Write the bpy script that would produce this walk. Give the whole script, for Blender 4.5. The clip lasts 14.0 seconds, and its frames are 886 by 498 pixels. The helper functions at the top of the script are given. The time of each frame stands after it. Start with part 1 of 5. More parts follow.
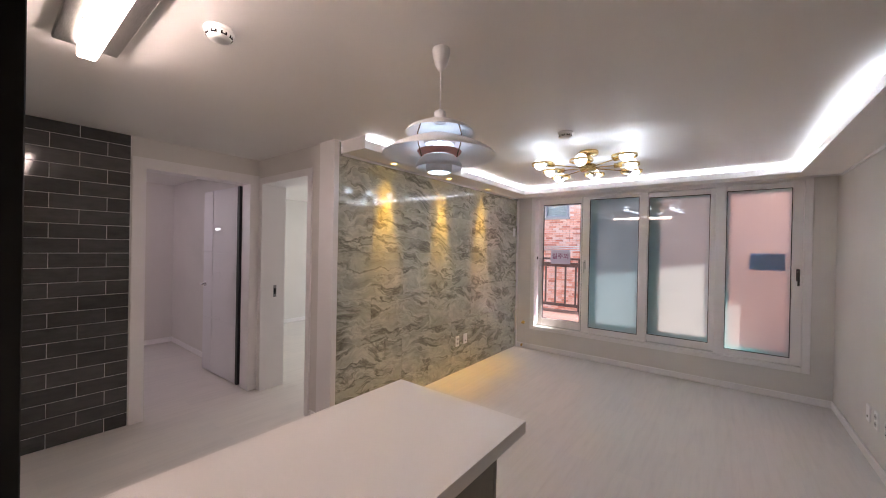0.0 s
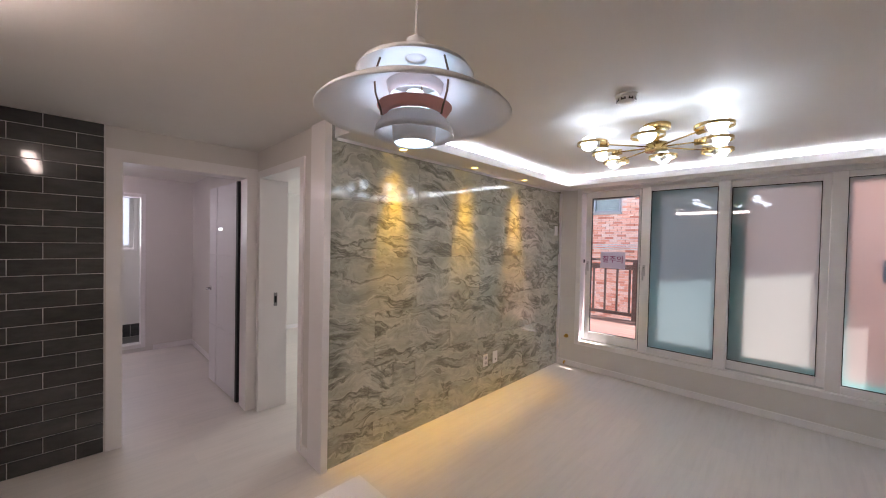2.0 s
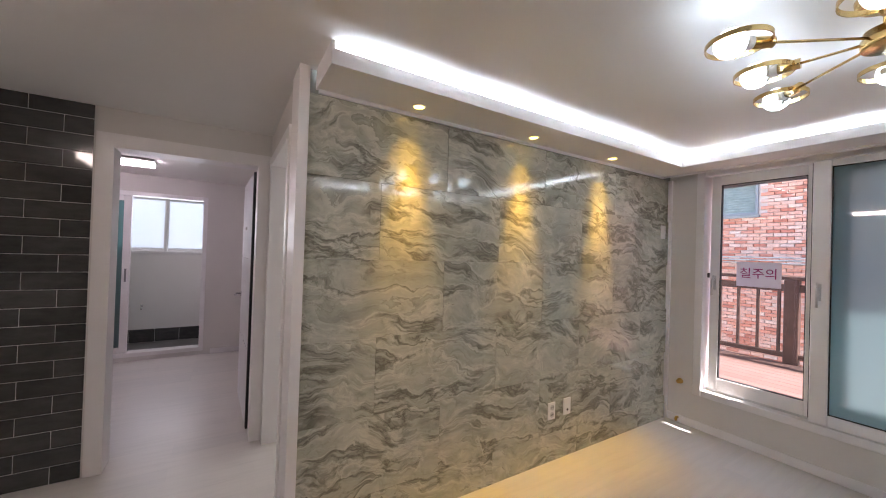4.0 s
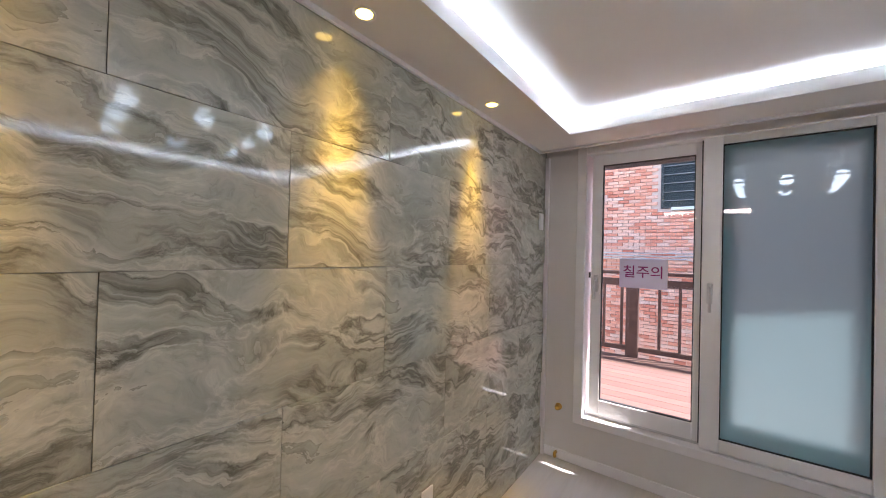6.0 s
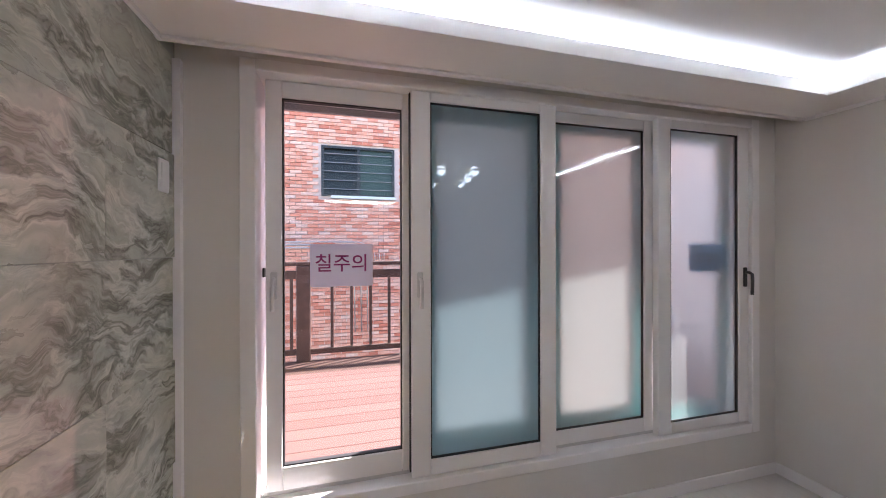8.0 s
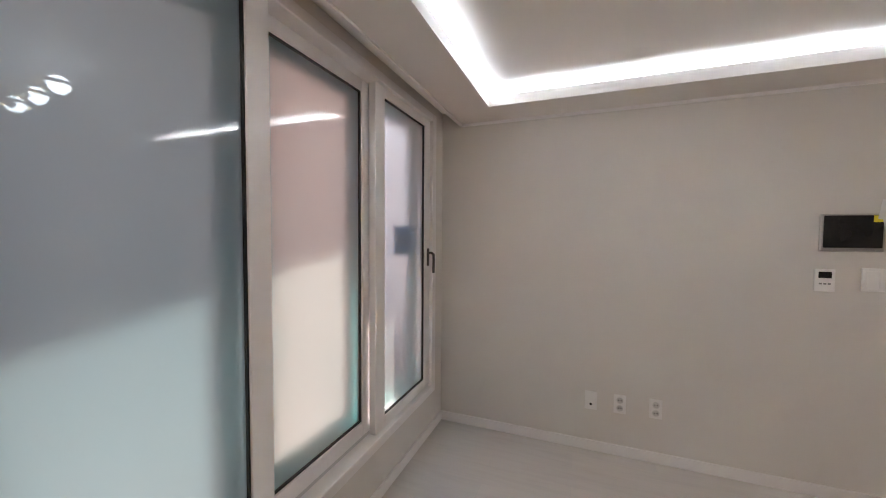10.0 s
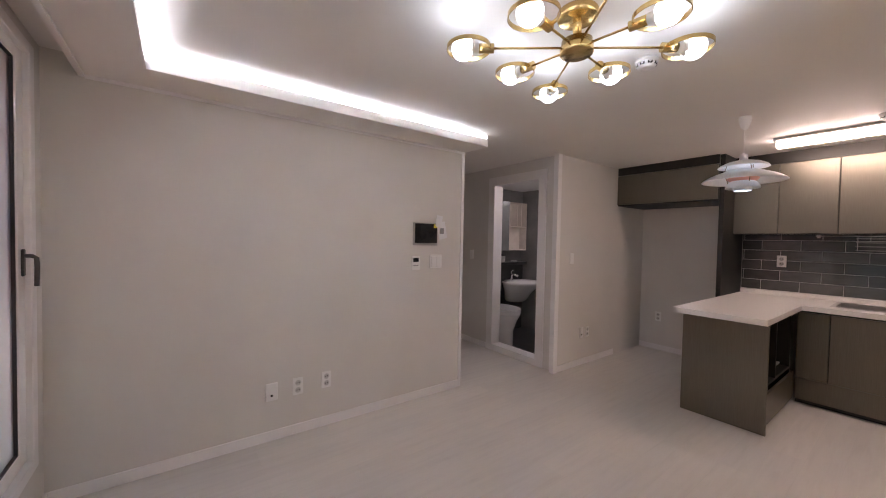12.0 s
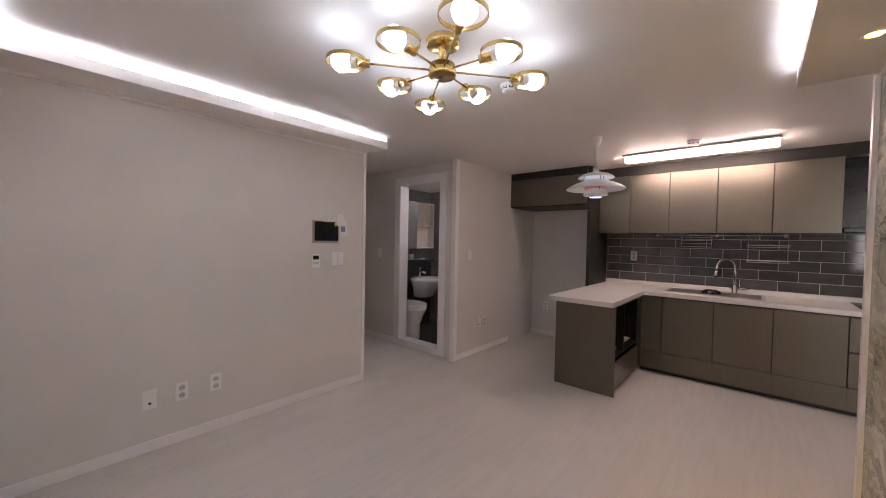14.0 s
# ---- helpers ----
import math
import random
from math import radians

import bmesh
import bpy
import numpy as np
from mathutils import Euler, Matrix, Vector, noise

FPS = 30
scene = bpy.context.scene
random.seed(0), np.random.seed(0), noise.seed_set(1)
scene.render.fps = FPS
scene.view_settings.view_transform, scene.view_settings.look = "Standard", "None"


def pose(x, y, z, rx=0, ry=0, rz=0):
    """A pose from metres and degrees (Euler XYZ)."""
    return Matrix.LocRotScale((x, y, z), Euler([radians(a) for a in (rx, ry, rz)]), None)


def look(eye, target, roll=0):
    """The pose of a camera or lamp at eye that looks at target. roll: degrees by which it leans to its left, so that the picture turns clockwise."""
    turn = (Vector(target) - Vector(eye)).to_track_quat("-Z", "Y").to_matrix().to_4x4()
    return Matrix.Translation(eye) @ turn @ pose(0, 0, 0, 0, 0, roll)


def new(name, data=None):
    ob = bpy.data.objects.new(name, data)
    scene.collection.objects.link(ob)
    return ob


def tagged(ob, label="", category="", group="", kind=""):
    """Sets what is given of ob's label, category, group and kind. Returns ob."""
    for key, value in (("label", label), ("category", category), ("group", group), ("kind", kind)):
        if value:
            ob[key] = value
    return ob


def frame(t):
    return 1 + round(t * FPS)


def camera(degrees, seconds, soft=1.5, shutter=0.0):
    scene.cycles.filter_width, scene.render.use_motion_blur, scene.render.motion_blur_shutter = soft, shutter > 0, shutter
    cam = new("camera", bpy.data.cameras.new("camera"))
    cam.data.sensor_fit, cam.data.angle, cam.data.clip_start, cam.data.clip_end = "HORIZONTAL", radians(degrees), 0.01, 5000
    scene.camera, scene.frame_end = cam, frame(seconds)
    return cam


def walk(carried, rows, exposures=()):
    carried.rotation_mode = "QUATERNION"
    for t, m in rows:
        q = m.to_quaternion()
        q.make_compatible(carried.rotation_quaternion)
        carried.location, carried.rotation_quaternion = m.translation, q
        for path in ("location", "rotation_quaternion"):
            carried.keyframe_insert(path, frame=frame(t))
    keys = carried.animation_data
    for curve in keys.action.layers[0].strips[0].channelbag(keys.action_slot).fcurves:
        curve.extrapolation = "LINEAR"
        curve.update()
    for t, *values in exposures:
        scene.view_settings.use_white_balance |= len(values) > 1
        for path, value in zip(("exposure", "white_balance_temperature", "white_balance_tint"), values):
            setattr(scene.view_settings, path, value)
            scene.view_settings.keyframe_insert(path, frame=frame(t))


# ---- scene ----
PATH = [
    (0, (2.447, -4.968, 1.456), (1.22, -3.388, 1.448), 1.1),
    (0.5, (2.387, -4.911, 1.464), (1.156, -3.335, 1.447), 1.2),
    (1, (2.302, -4.768, 1.466), (1.076, -3.188, 1.441), 1.1),
    (1.5, (2.26, -4.559, 1.497), (0.953, -3.046, 1.465), 1.0),
    (2, (2.189, -4.374, 1.525), (0.787, -2.948, 1.488), 1.2),
    (2.5, (2.086, -4.206, 1.557), (0.567, -2.905, 1.513), 1.3),
    (2.7, (2.051, -4.118, 1.549), (0.494, -2.863, 1.512), 1.2),
    (4.8, (1.477, -3.174, 1.421), (-0.258, -2.179, 1.455), 2.3),
    (5, (1.382, -3.082, 1.438), (-0.319, -2.029, 1.46), 2.2),
    (5.5, (1.169, -2.844, 1.453), (-0.363, -1.559, 1.474), 1.9),
    (6, (0.994, -2.618, 1.456), (-0.199, -1.013, 1.479), 1.5),
    (6.5, (0.845, -2.386, 1.455), (0.121, -0.522, 1.471), 1.3),
    (7, (0.715, -2.131, 1.444), (0.418, -0.153, 1.46), 0.8),
    (7.5, (0.644, -1.888, 1.432), (0.718, 0.111, 1.44), 0.3),
    (7.7, (0.65, -1.796, 1.432), (0.899, 0.188, 1.438), 0.1),
    (9.8, (0.75, -1.028, 1.42), (2.537, -0.133, 1.337), 0.3),
    (10, (0.793, -0.978, 1.41), (2.657, -0.258, 1.326), 0.4),
    (10.5, (0.899, -0.81, 1.369), (2.897, -0.74, 1.294), 0.9),
    (11, (0.894, -0.707, 1.38), (2.845, -1.14, 1.311), 1.2),
    (11.5, (0.812, -0.615, 1.39), (2.606, -1.497, 1.322), 1.4),
    (12, (0.684, -0.549, 1.389), (2.294, -1.734, 1.334), 1.1),
    (12.5, (0.579, -0.52, 1.368), (2.115, -1.8, 1.319), 1.0),
    (13, (0.5, -0.552, 1.375), (1.908, -1.972, 1.325), 1.0),
    (13.5, (0.453, -0.57, 1.375), (1.793, -2.054, 1.325), 1.1),
    (14, (0.428, -0.572, 1.379), (1.744, -2.077, 1.329), 1.1),
]
EXPOSURES = [(0, 2.78, 6700, 21), (5, 2.74, 6350, 17), (7.5, 2.66, 6250, 19), (10, 2.78, 6950, 17), (11.5, 2.83, 7000, 24), (14, 2.70, 6950, 27)]
cam = camera(101.9, 14.0, soft=1.0)
walk(cam, [(t, look(eye, target, roll)) for t, eye, target, roll in PATH], exposures=EXPOSURES)

# ---------------------------------------------------------------- world, sun
world = bpy.data.worlds.new("sky")
scene.world = world
world.use_nodes = True
SUN_TRAVEL = Vector((-0.52, -0.24, -0.82)).normalized()
_sky = world.node_tree.nodes.new("ShaderNodeTexSky")
_sky.sky_type = "NISHITA"
_sky.sun_disc = False
_sky.sun_elevation = math.asin(-SUN_TRAVEL.z)
_sky.sun_rotation = math.atan2(-SUN_TRAVEL.x, -SUN_TRAVEL.y)
_bg = world.node_tree.nodes["Background"]
_bg.inputs["Strength"].default_value = 0.105
world.node_tree.links.new(_sky.outputs["Color"], _bg.inputs["Color"])
_sun = bpy.data.lights.new("sun", "SUN")
_sun.energy, _sun.angle, _sun.color = 4.2, radians(0.6), (1.0, 0.95, 0.88)
sun = new("sun", _sun)
sun.matrix_world = look((6, 4, 12), Vector((6, 4, 12)) + SUN_TRAVEL)

# strengths of the lamps of the place
BULB, COVE, BAR, PENDANT, SPOT = 2.3, 11.5, 6.2, 1.0, 1.6

# ---------------------------------------------------------------- key measures
CEIL, SOFF, LIP = 2.294, 2.20, 2.260
WX = 3.30                   # east wall of the living room
BACK = -5.60                # kitchen back wall
TILEX = -1.25               # west wall of the kitchen and nook


# ---------------------------------------------------------------- materials
def mat(name, color, rough=0.5, metal=0.0, spec=0.5, coat=0.0):
    m = bpy.data.materials.new(name)
    m.use_nodes = True
    b = m.node_tree.nodes["Principled BSDF"]
    b.inputs["Base Color"].default_value = (*color, 1)
    b.inputs["Roughness"].default_value = rough
    b.inputs["Metallic"].default_value = metal
    b.inputs["Specular IOR Level"].default_value = spec
    b.inputs["Coat Weight"].default_value = coat
    b.inputs["Coat Roughness"].default_value = 0.04
    return m


def nd(m, kind, **values):
    n = m.node_tree.nodes.new(kind)
    for key, value in values.items():
        n.inputs[key.replace("_", " ")].default_value = value
    return n


def ln(m, a, b):
    m.node_tree.links.new(a, b)


def bsdf(m):
    return m.node_tree.nodes["Principled BSDF"]


def world_coords(m, scale=(1, 1, 1)):
    g = nd(m, "ShaderNodeNewGeometry")
    mp = nd(m, "ShaderNodeMapping")
    mp.inputs["Scale"].default_value = scale
    ln(m, g.outputs["Position"], mp.inputs["Vector"])
    return mp.outputs["Vector"]


def ramp(m, fac, stops):
    r = nd(m, "ShaderNodeValToRGB")
    e = r.color_ramp.elements
    while len(e) < len(stops):
        e.new(0.5)
    for k, (p, c) in enumerate(stops):
        e[k].position = p
        e[k].color = (*c, 1) if len(c) == 3 else c
    ln(m, fac, r.inputs["Fac"])
    return r.outputs["Color"]


def bump(m, height, strength=0.2, distance=0.002):
    b = nd(m, "ShaderNodeBump", Strength=strength, Distance=distance)
    ln(m, height, b.inputs["Height"])
    ln(m, b.outputs["Normal"], bsdf(m).inputs["Normal"])


def noise_of(m, vec, scale, detail=4.0, rough=0.55, distort=0.0):
    n = nd(m, "ShaderNodeTexNoise", Scale=scale, Detail=detail, Roughness=rough, Distortion=distort)
    ln(m, vec, n.inputs["Vector"])
    return n.outputs["Fac"]


def varied(name, a, b, scale, rough=0.6, grain=300, grain_strength=0.15, metal=0.0, spec=0.5, stretch=(1, 1, 1)):
    """Paint, paper or plastic with slow shade changes and a fine grain."""
    m = mat(name, a, rough, metal, spec)
    v = world_coords(m, stretch)
    ln(m, ramp(m, noise_of(m, v, scale, 5), [(0.35, a), (0.65, b)]), bsdf(m).inputs["Base Color"])
    bump(m, noise_of(m, v, grain, 3), grain_strength, 0.001)
    return m


M_WALL = varied("greige wallpaper", (0.70, 0.675, 0.645), (0.735, 0.71, 0.68), 1.5, 0.75, 420, 0.35)
M_CEIL = varied("ceiling paper", (0.83, 0.81, 0.785), (0.86, 0.84, 0.815), 1.2, 0.6, 350, 0.25)
M_TRIM = varied("white foil trim", (0.84, 0.82, 0.82), (0.87, 0.85, 0.85), 3, 0.35, 200, 0.04)
M_PVC = varied("white window plastic", (0.83, 0.81, 0.81), (0.86, 0.84, 0.84), 4, 0.3, 150, 0.03)
M_DOOR = varied("white door foil", (0.74, 0.73, 0.75), (0.77, 0.76, 0.78), 2, 0.55, 120, 0.05, stretch=(1, 1, 0.1))
M_WHITE = varied("white plastic", (0.84, 0.83, 0.82), (0.87, 0.86, 0.85), 6, 0.35, 250, 0.03)
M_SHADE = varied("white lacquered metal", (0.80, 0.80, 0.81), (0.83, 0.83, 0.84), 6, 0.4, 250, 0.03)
M_PINK = mat("salmon lacquered metal", (0.86, 0.42, 0.36), 0.4)
M_BLACK = varied("black plastic", (0.012, 0.012, 0.013), (0.02, 0.02, 0.02), 8, 0.25, 250, 0.05)
M_SEAL = mat("black rubber gasket", (0.02, 0.02, 0.022), 0.6)
M_CHROME = mat("chrome", (0.75, 0.75, 0.76), 0.12, 1.0)
M_STEEL = varied("brushed steel", (0.5, 0.49, 0.47), (0.6, 0.58, 0.56), 30, 0.28, 300, 0.1, 1.0, stretch=(1, 12, 12))
M_BRASS = varied("brushed brass", (0.62, 0.43, 0.17), (0.72, 0.52, 0.23), 20, 0.24, 350, 0.05, 1.0)
M_BRONZE = mat("dark bronze wire", (0.22, 0.14, 0.09), 0.35, 0.8)
M_GOLDCAP = mat("yellow brass fitting", (0.55, 0.34, 0.08), 0.35, 0.9)
M_HANDLE = mat("grey metal handle", (0.62, 0.61, 0.61), 0.35, 0.5)
M_DARKHANDLE = mat("dark grey metal handle", (0.08, 0.075, 0.075), 0.35, 0.6)
M_CERAMIC = mat("white glazed ceramic", (0.82, 0.81, 0.80), 0.08, 0, 0.5, 0.5)
M_GREYFAB = mat("grey plastic", (0.25, 0.25, 0.26), 0.4)
M_PAPER = varied("white paper", (0.80, 0.80, 0.82), (0.84, 0.84, 0.86), 8, 0.8, 300, 0.1)
M_INK = mat("magenta ink", (0.30, 0.03, 0.16), 0.7)
M_YELLOW = mat("yellow sticker", (0.75, 0.62, 0.03), 0.5)
M_SHELFWOOD = varied("pale shelf board", (0.62, 0.55, 0.48), (0.68, 0.6, 0.53), 10, 0.5, 200, 0.1)


def cabinet_metal():
    m = mat("brushed champagne-grey metal foil", (0.26, 0.245, 0.21), 0.33, 0.85)
    v = world_coords(m, (90, 90, 1.4))
    n = noise_of(m, v, 6, 4)
    ln(m, ramp(m, n, [(0.3, (0.15, 0.134, 0.106)), (0.7, (0.185, 0.167, 0.135))]), bsdf(m).inputs["Base Color"])
    r = nd(m, "ShaderNodeMapRange")
    r.inputs["To Min"].default_value, r.inputs["To Max"].default_value = 0.32, 0.42
    ln(m, n, r.inputs["Value"])
    ln(m, r.outputs["Result"], bsdf(m).inputs["Roughness"])
    bump(m, n, 0.08, 0.0006)
    return m


def dark_foil():
    m = varied("dark grey panel foil", (0.018, 0.017, 0.015), (0.028, 0.026, 0.023), 4, 0.4, 200, 0.05, 0.3, stretch=(1, 1, 0.05))
    return m


def thin_paper(name, color):
    """Paper thin enough for daylight to shine through."""
    m = mat(name, color, 0.8)
    tr = nd(m, "ShaderNodeBsdfTranslucent")
    tr.inputs["Color"].default_value = (*color, 1)
    mx = nd(m, "ShaderNodeMixShader")
    mx.inputs[0].default_value = 0.5
    ln(m, bsdf(m).outputs[0], mx.inputs[1])
    ln(m, tr.outputs[0], mx.inputs[2])
    ln(m, mx.outputs[0], m.node_tree.nodes["Material Output"].inputs["Surface"])
    return m


def worktop_mat():
    m = mat("white solid-surface worktop", (0.78, 0.75, 0.72), 0.28)
    v = world_coords(m)
    f = noise_of(m, v, 600, 2)
    ln(m, ramp(m, f, [(0.36, (0.62, 0.60, 0.58)), (0.44, (0.76, 0.735, 0.71)), (0.7, (0.79, 0.765, 0.74))]), bsdf(m).inputs["Base Color"])
    return m


def floor_mat():
    """Pale wood-look vinyl with faint plank joints running along y."""
    m = mat("pale wood-look vinyl", (0.6, 0.57, 0.53), 0.3, 0, 0.45)
    v = world_coords(m)
    grain = noise_of(m, world_coords(m, (14, 1.2, 1)), 2.0, 5, 0.6, 0.4)
    slow = noise_of(m, v, 0.9, 3)
    brick = nd(m, "ShaderNodeTexBrick")
    sw = nd(m, "ShaderNodeMapping")
    sw.inputs["Rotation"].default_value = (0, 0, radians(90))
    ln(m, v, sw.inputs["Vector"])
    ln(m, sw.outputs["Vector"], brick.inputs["Vector"])
    brick.inputs["Scale"].default_value = 1.0
    brick.inputs["Brick Width"].default_value = 0.95
    brick.inputs["Row Height"].default_value = 0.16
    brick.inputs["Mortar Size"].default_value = 0.0012
    brick.inputs["Color1"].default_value = (0.97, 0.97, 0.97, 1)
    brick.inputs["Color2"].default_value = (1.03, 1.02, 1.01, 1)
    brick.inputs["Mortar"].default_value = (0.96, 0.955, 0.95, 1)
    col = ramp(m, grain, [(0.25, (0.62, 0.59, 0.56)), (0.5, (0.67, 0.64, 0.61)), (0.8, (0.70, 0.67, 0.64))])
    mul = nd(m, "ShaderNodeMix")
    mul.data_type, mul.blend_type = "RGBA", "MULTIPLY"
    mul.inputs["Factor"].default_value = 1.0
    ln(m, col, mul.inputs["A"])
    ln(m, brick.outputs["Color"], mul.inputs["B"])
    ln(m, mul.outputs["Result"], bsdf(m).inputs["Base Color"])
    r = nd(m, "ShaderNodeMapRange")
    r.inputs["To Min"].default_value, r.inputs["To Max"].default_value = 0.26, 0.42
    ln(m, slow, r.inputs["Value"])
    ln(m, r.outputs["Result"], bsdf(m).inputs["Roughness"])
    bump(m, grain, 0.03, 0.001)
    return m


def marble_mat():
    """Polished grey-green stone print: folded cloudy bands with pale and dark veins, shifted from tile to tile."""
    m = mat("polished grey-green marble", (0.4, 0.4, 0.35), 0.065, 0, 0.5)
    info = nd(m, "ShaderNodeObjectInfo")
    tc = nd(m, "ShaderNodeTexCoord")
    shift = nd(m, "ShaderNodeVectorMath")
    shift.operation = "MULTIPLY_ADD"
    ln(m, info.outputs["Random"], shift.inputs[0])
    shift.inputs[1].default_value = (3.0, 37.0, 23.0)
    ln(m, tc.outputs["Object"], shift.inputs[2])
    # the bedding leans a little, and folds
    mp = nd(m, "ShaderNodeMapping")
    mp.inputs["Rotation"].default_value = (radians(7), 0, 0)
    ln(m, shift.outputs["Vector"], mp.inputs["Vector"])
    w1 = nd(m, "ShaderNodeTexNoise", Scale=2.9, Detail=3.5, Roughness=0.55)
    ln(m, mp.outputs["Vector"], w1.inputs["Vector"])
    sub = nd(m, "ShaderNodeVectorMath")
    sub.operation = "SUBTRACT"
    sub.inputs[1].default_value = (0.5, 0.5, 0.5)
    ln(m, w1.outputs["Color"], sub.inputs[0])
    fold = nd(m, "ShaderNodeVectorMath")
    fold.operation = "MULTIPLY_ADD"
    fold.inputs[1].default_value = (0.0, 0.34, 0.26)
    ln(m, sub.outputs["Vector"], fold.inputs[0])
    ln(m, mp.outputs["Vector"], fold.inputs[2])
    st = nd(m, "ShaderNodeMapping")
    st.inputs["Scale"].default_value = (1, 0.85, 3.0)
    w2 = nd(m, "ShaderNodeTexNoise", Scale=11.0, Detail=6, Roughness=0.62)
    ln(m, fold.outputs["Vector"], w2.inputs["Vector"])
    sub2 = nd(m, "ShaderNodeVectorMath")
    sub2.operation = "SUBTRACT"
    sub2.inputs[1].default_value = (0.5, 0.5, 0.5)
    ln(m, w2.outputs["Color"], sub2.inputs[0])
    fold2 = nd(m, "ShaderNodeVectorMath")
    fold2.operation = "MULTIPLY_ADD"
    fold2.inputs[1].default_value = (0.0, 0.075, 0.055)
    ln(m, sub2.outputs["Vector"], fold2.inputs[0])
    ln(m, fold.outputs["Vector"], fold2.inputs[2])
    ln(m, fold2.outputs["Vector"], st.inputs["Vector"])
    # torn layers: a sharp dark edge on one side that fades into pale stone
    cloud = noise_of(m, st.outputs["Vector"], 1.9, 9, 0.6, 0.25)
    steps = nd(m, "ShaderNodeMath")
    steps.operation = "MULTIPLY"
    steps.inputs[1].default_value = 6.5
    ln(m, cloud, steps.inputs[0])
    frac = nd(m, "ShaderNodeMath")
    frac.operation = "FRACT"
    ln(m, steps.outputs["Value"], frac.inputs[0])
    layer = ramp(m, frac.outputs["Value"], [(0.0, (0.15, 0.15, 0.125)), (0.03, (0.26, 0.26, 0.22)), (0.16, (0.355, 0.36, 0.31)), (0.55, (0.43, 0.435, 0.38)),
                                            (0.86, (0.50, 0.50, 0.44)), (1.0, (0.57, 0.565, 0.505))])
    soft = ramp(m, noise_of(m, st.outputs["Vector"], 2.6, 10, 0.66, 0.4), [(0.3, (0.25, 0.255, 0.22)), (0.48, (0.39, 0.395, 0.345)), (0.7, (0.52, 0.52, 0.46))])
    where = ramp(m, noise_of(m, mp.outputs["Vector"], 2.4, 3, 0.5), [(0.38, (0.08, 0.08, 0.08)), (0.62, (0.72, 0.72, 0.72))])
    lm = nd(m, "ShaderNodeMix")
    lm.data_type = "RGBA"
    ln(m, where, lm.inputs["Factor"])
    ln(m, soft, lm.inputs["A"])
    ln(m, layer, lm.inputs["B"])
    base = lm.outputs["Result"]
    # thin veins where the folded field crosses one level
    vein = noise_of(m, st.outputs["Vector"], 1.9, 9, 0.62, 0.6)
    dist = nd(m, "ShaderNodeMath")
    dist.operation = "SUBTRACT"
    dist.inputs[1].default_value = 0.52
    ln(m, vein, dist.inputs[0])
    ab = nd(m, "ShaderNodeMath")
    ab.operation = "ABSOLUTE"
    ln(m, dist.outputs["Value"], ab.inputs[0])
    pale = ramp(m, ab.outputs["Value"], [(0.0, (0.75, 0.75, 0.75)), (0.012, (0.3, 0.3, 0.3)), (0.045, (0, 0, 0))])
    d2 = nd(m, "ShaderNodeMath")
    d2.operation = "SUBTRACT"
    d2.inputs[1].default_value = 0.455
    ln(m, vein, d2.inputs[0])
    ab2 = nd(m, "ShaderNodeMath")
    ab2.operation = "ABSOLUTE"
    ln(m, d2.outputs["Value"], ab2.inputs[0])
    dark = ramp(m, ab2.outputs["Value"], [(0.0, (0.88, 0.88, 0.88)), (0.014, (0.5, 0.5, 0.5)), (0.05, (0, 0, 0))])
    mask = ramp(m, noise_of(m, mp.outputs["Vector"], 3.1, 3), [(0.36, (0, 0, 0)), (0.50, (1, 1, 1))])
    dm = nd(m, "ShaderNodeMath")
    dm.operation = "MULTIPLY"
    ln(m, dark, dm.inputs[0])
    ln(m, mask, dm.inputs[1])
    a = nd(m, "ShaderNodeMix")
    a.data_type = "RGBA"
    ln(m, pale, a.inputs["Factor"])
    ln(m, base, a.inputs["A"])
    a.inputs["B"].default_value = (0.60, 0.59, 0.53, 1)
    b = nd(m, "ShaderNodeMix")
    b.data_type = "RGBA"
    ln(m, dm.outputs["Value"], b.inputs["Factor"])
    ln(m, a.outputs["Result"], b.inputs["A"])
    b.inputs["B"].default_value = (0.125, 0.122, 0.10, 1)
    # fine crystalline grain drawn out along the bedding
    gm = nd(m, "ShaderNodeMapping")
    gm.inputs["Scale"].default_value = (1, 1.0, 2.2)
    gm.inputs["Rotation"].default_value = (radians(-24), 0, 0)
    ln(m, fold2.outputs["Vector"], gm.inputs["Vector"])
    grain = ramp(m, noise_of(m, gm.outputs["Vector"], 13, 9, 0.7, 0.5), [(0.28, (0.64, 0.64, 0.60)), (0.46, (1.08, 1.07, 1.01)), (0.72, (1.32, 1.31, 1.24))])
    gx = nd(m, "ShaderNodeMix")
    gx.data_type, gx.blend_type = "RGBA", "MULTIPLY"
    gx.inputs["Factor"].default_value = 0.8
    ln(m, b.outputs["Result"], gx.inputs["A"])
    ln(m, grain, gx.inputs["B"])
    ln(m, gx.outputs["Result"], bsdf(m).inputs["Base Color"])
    return m


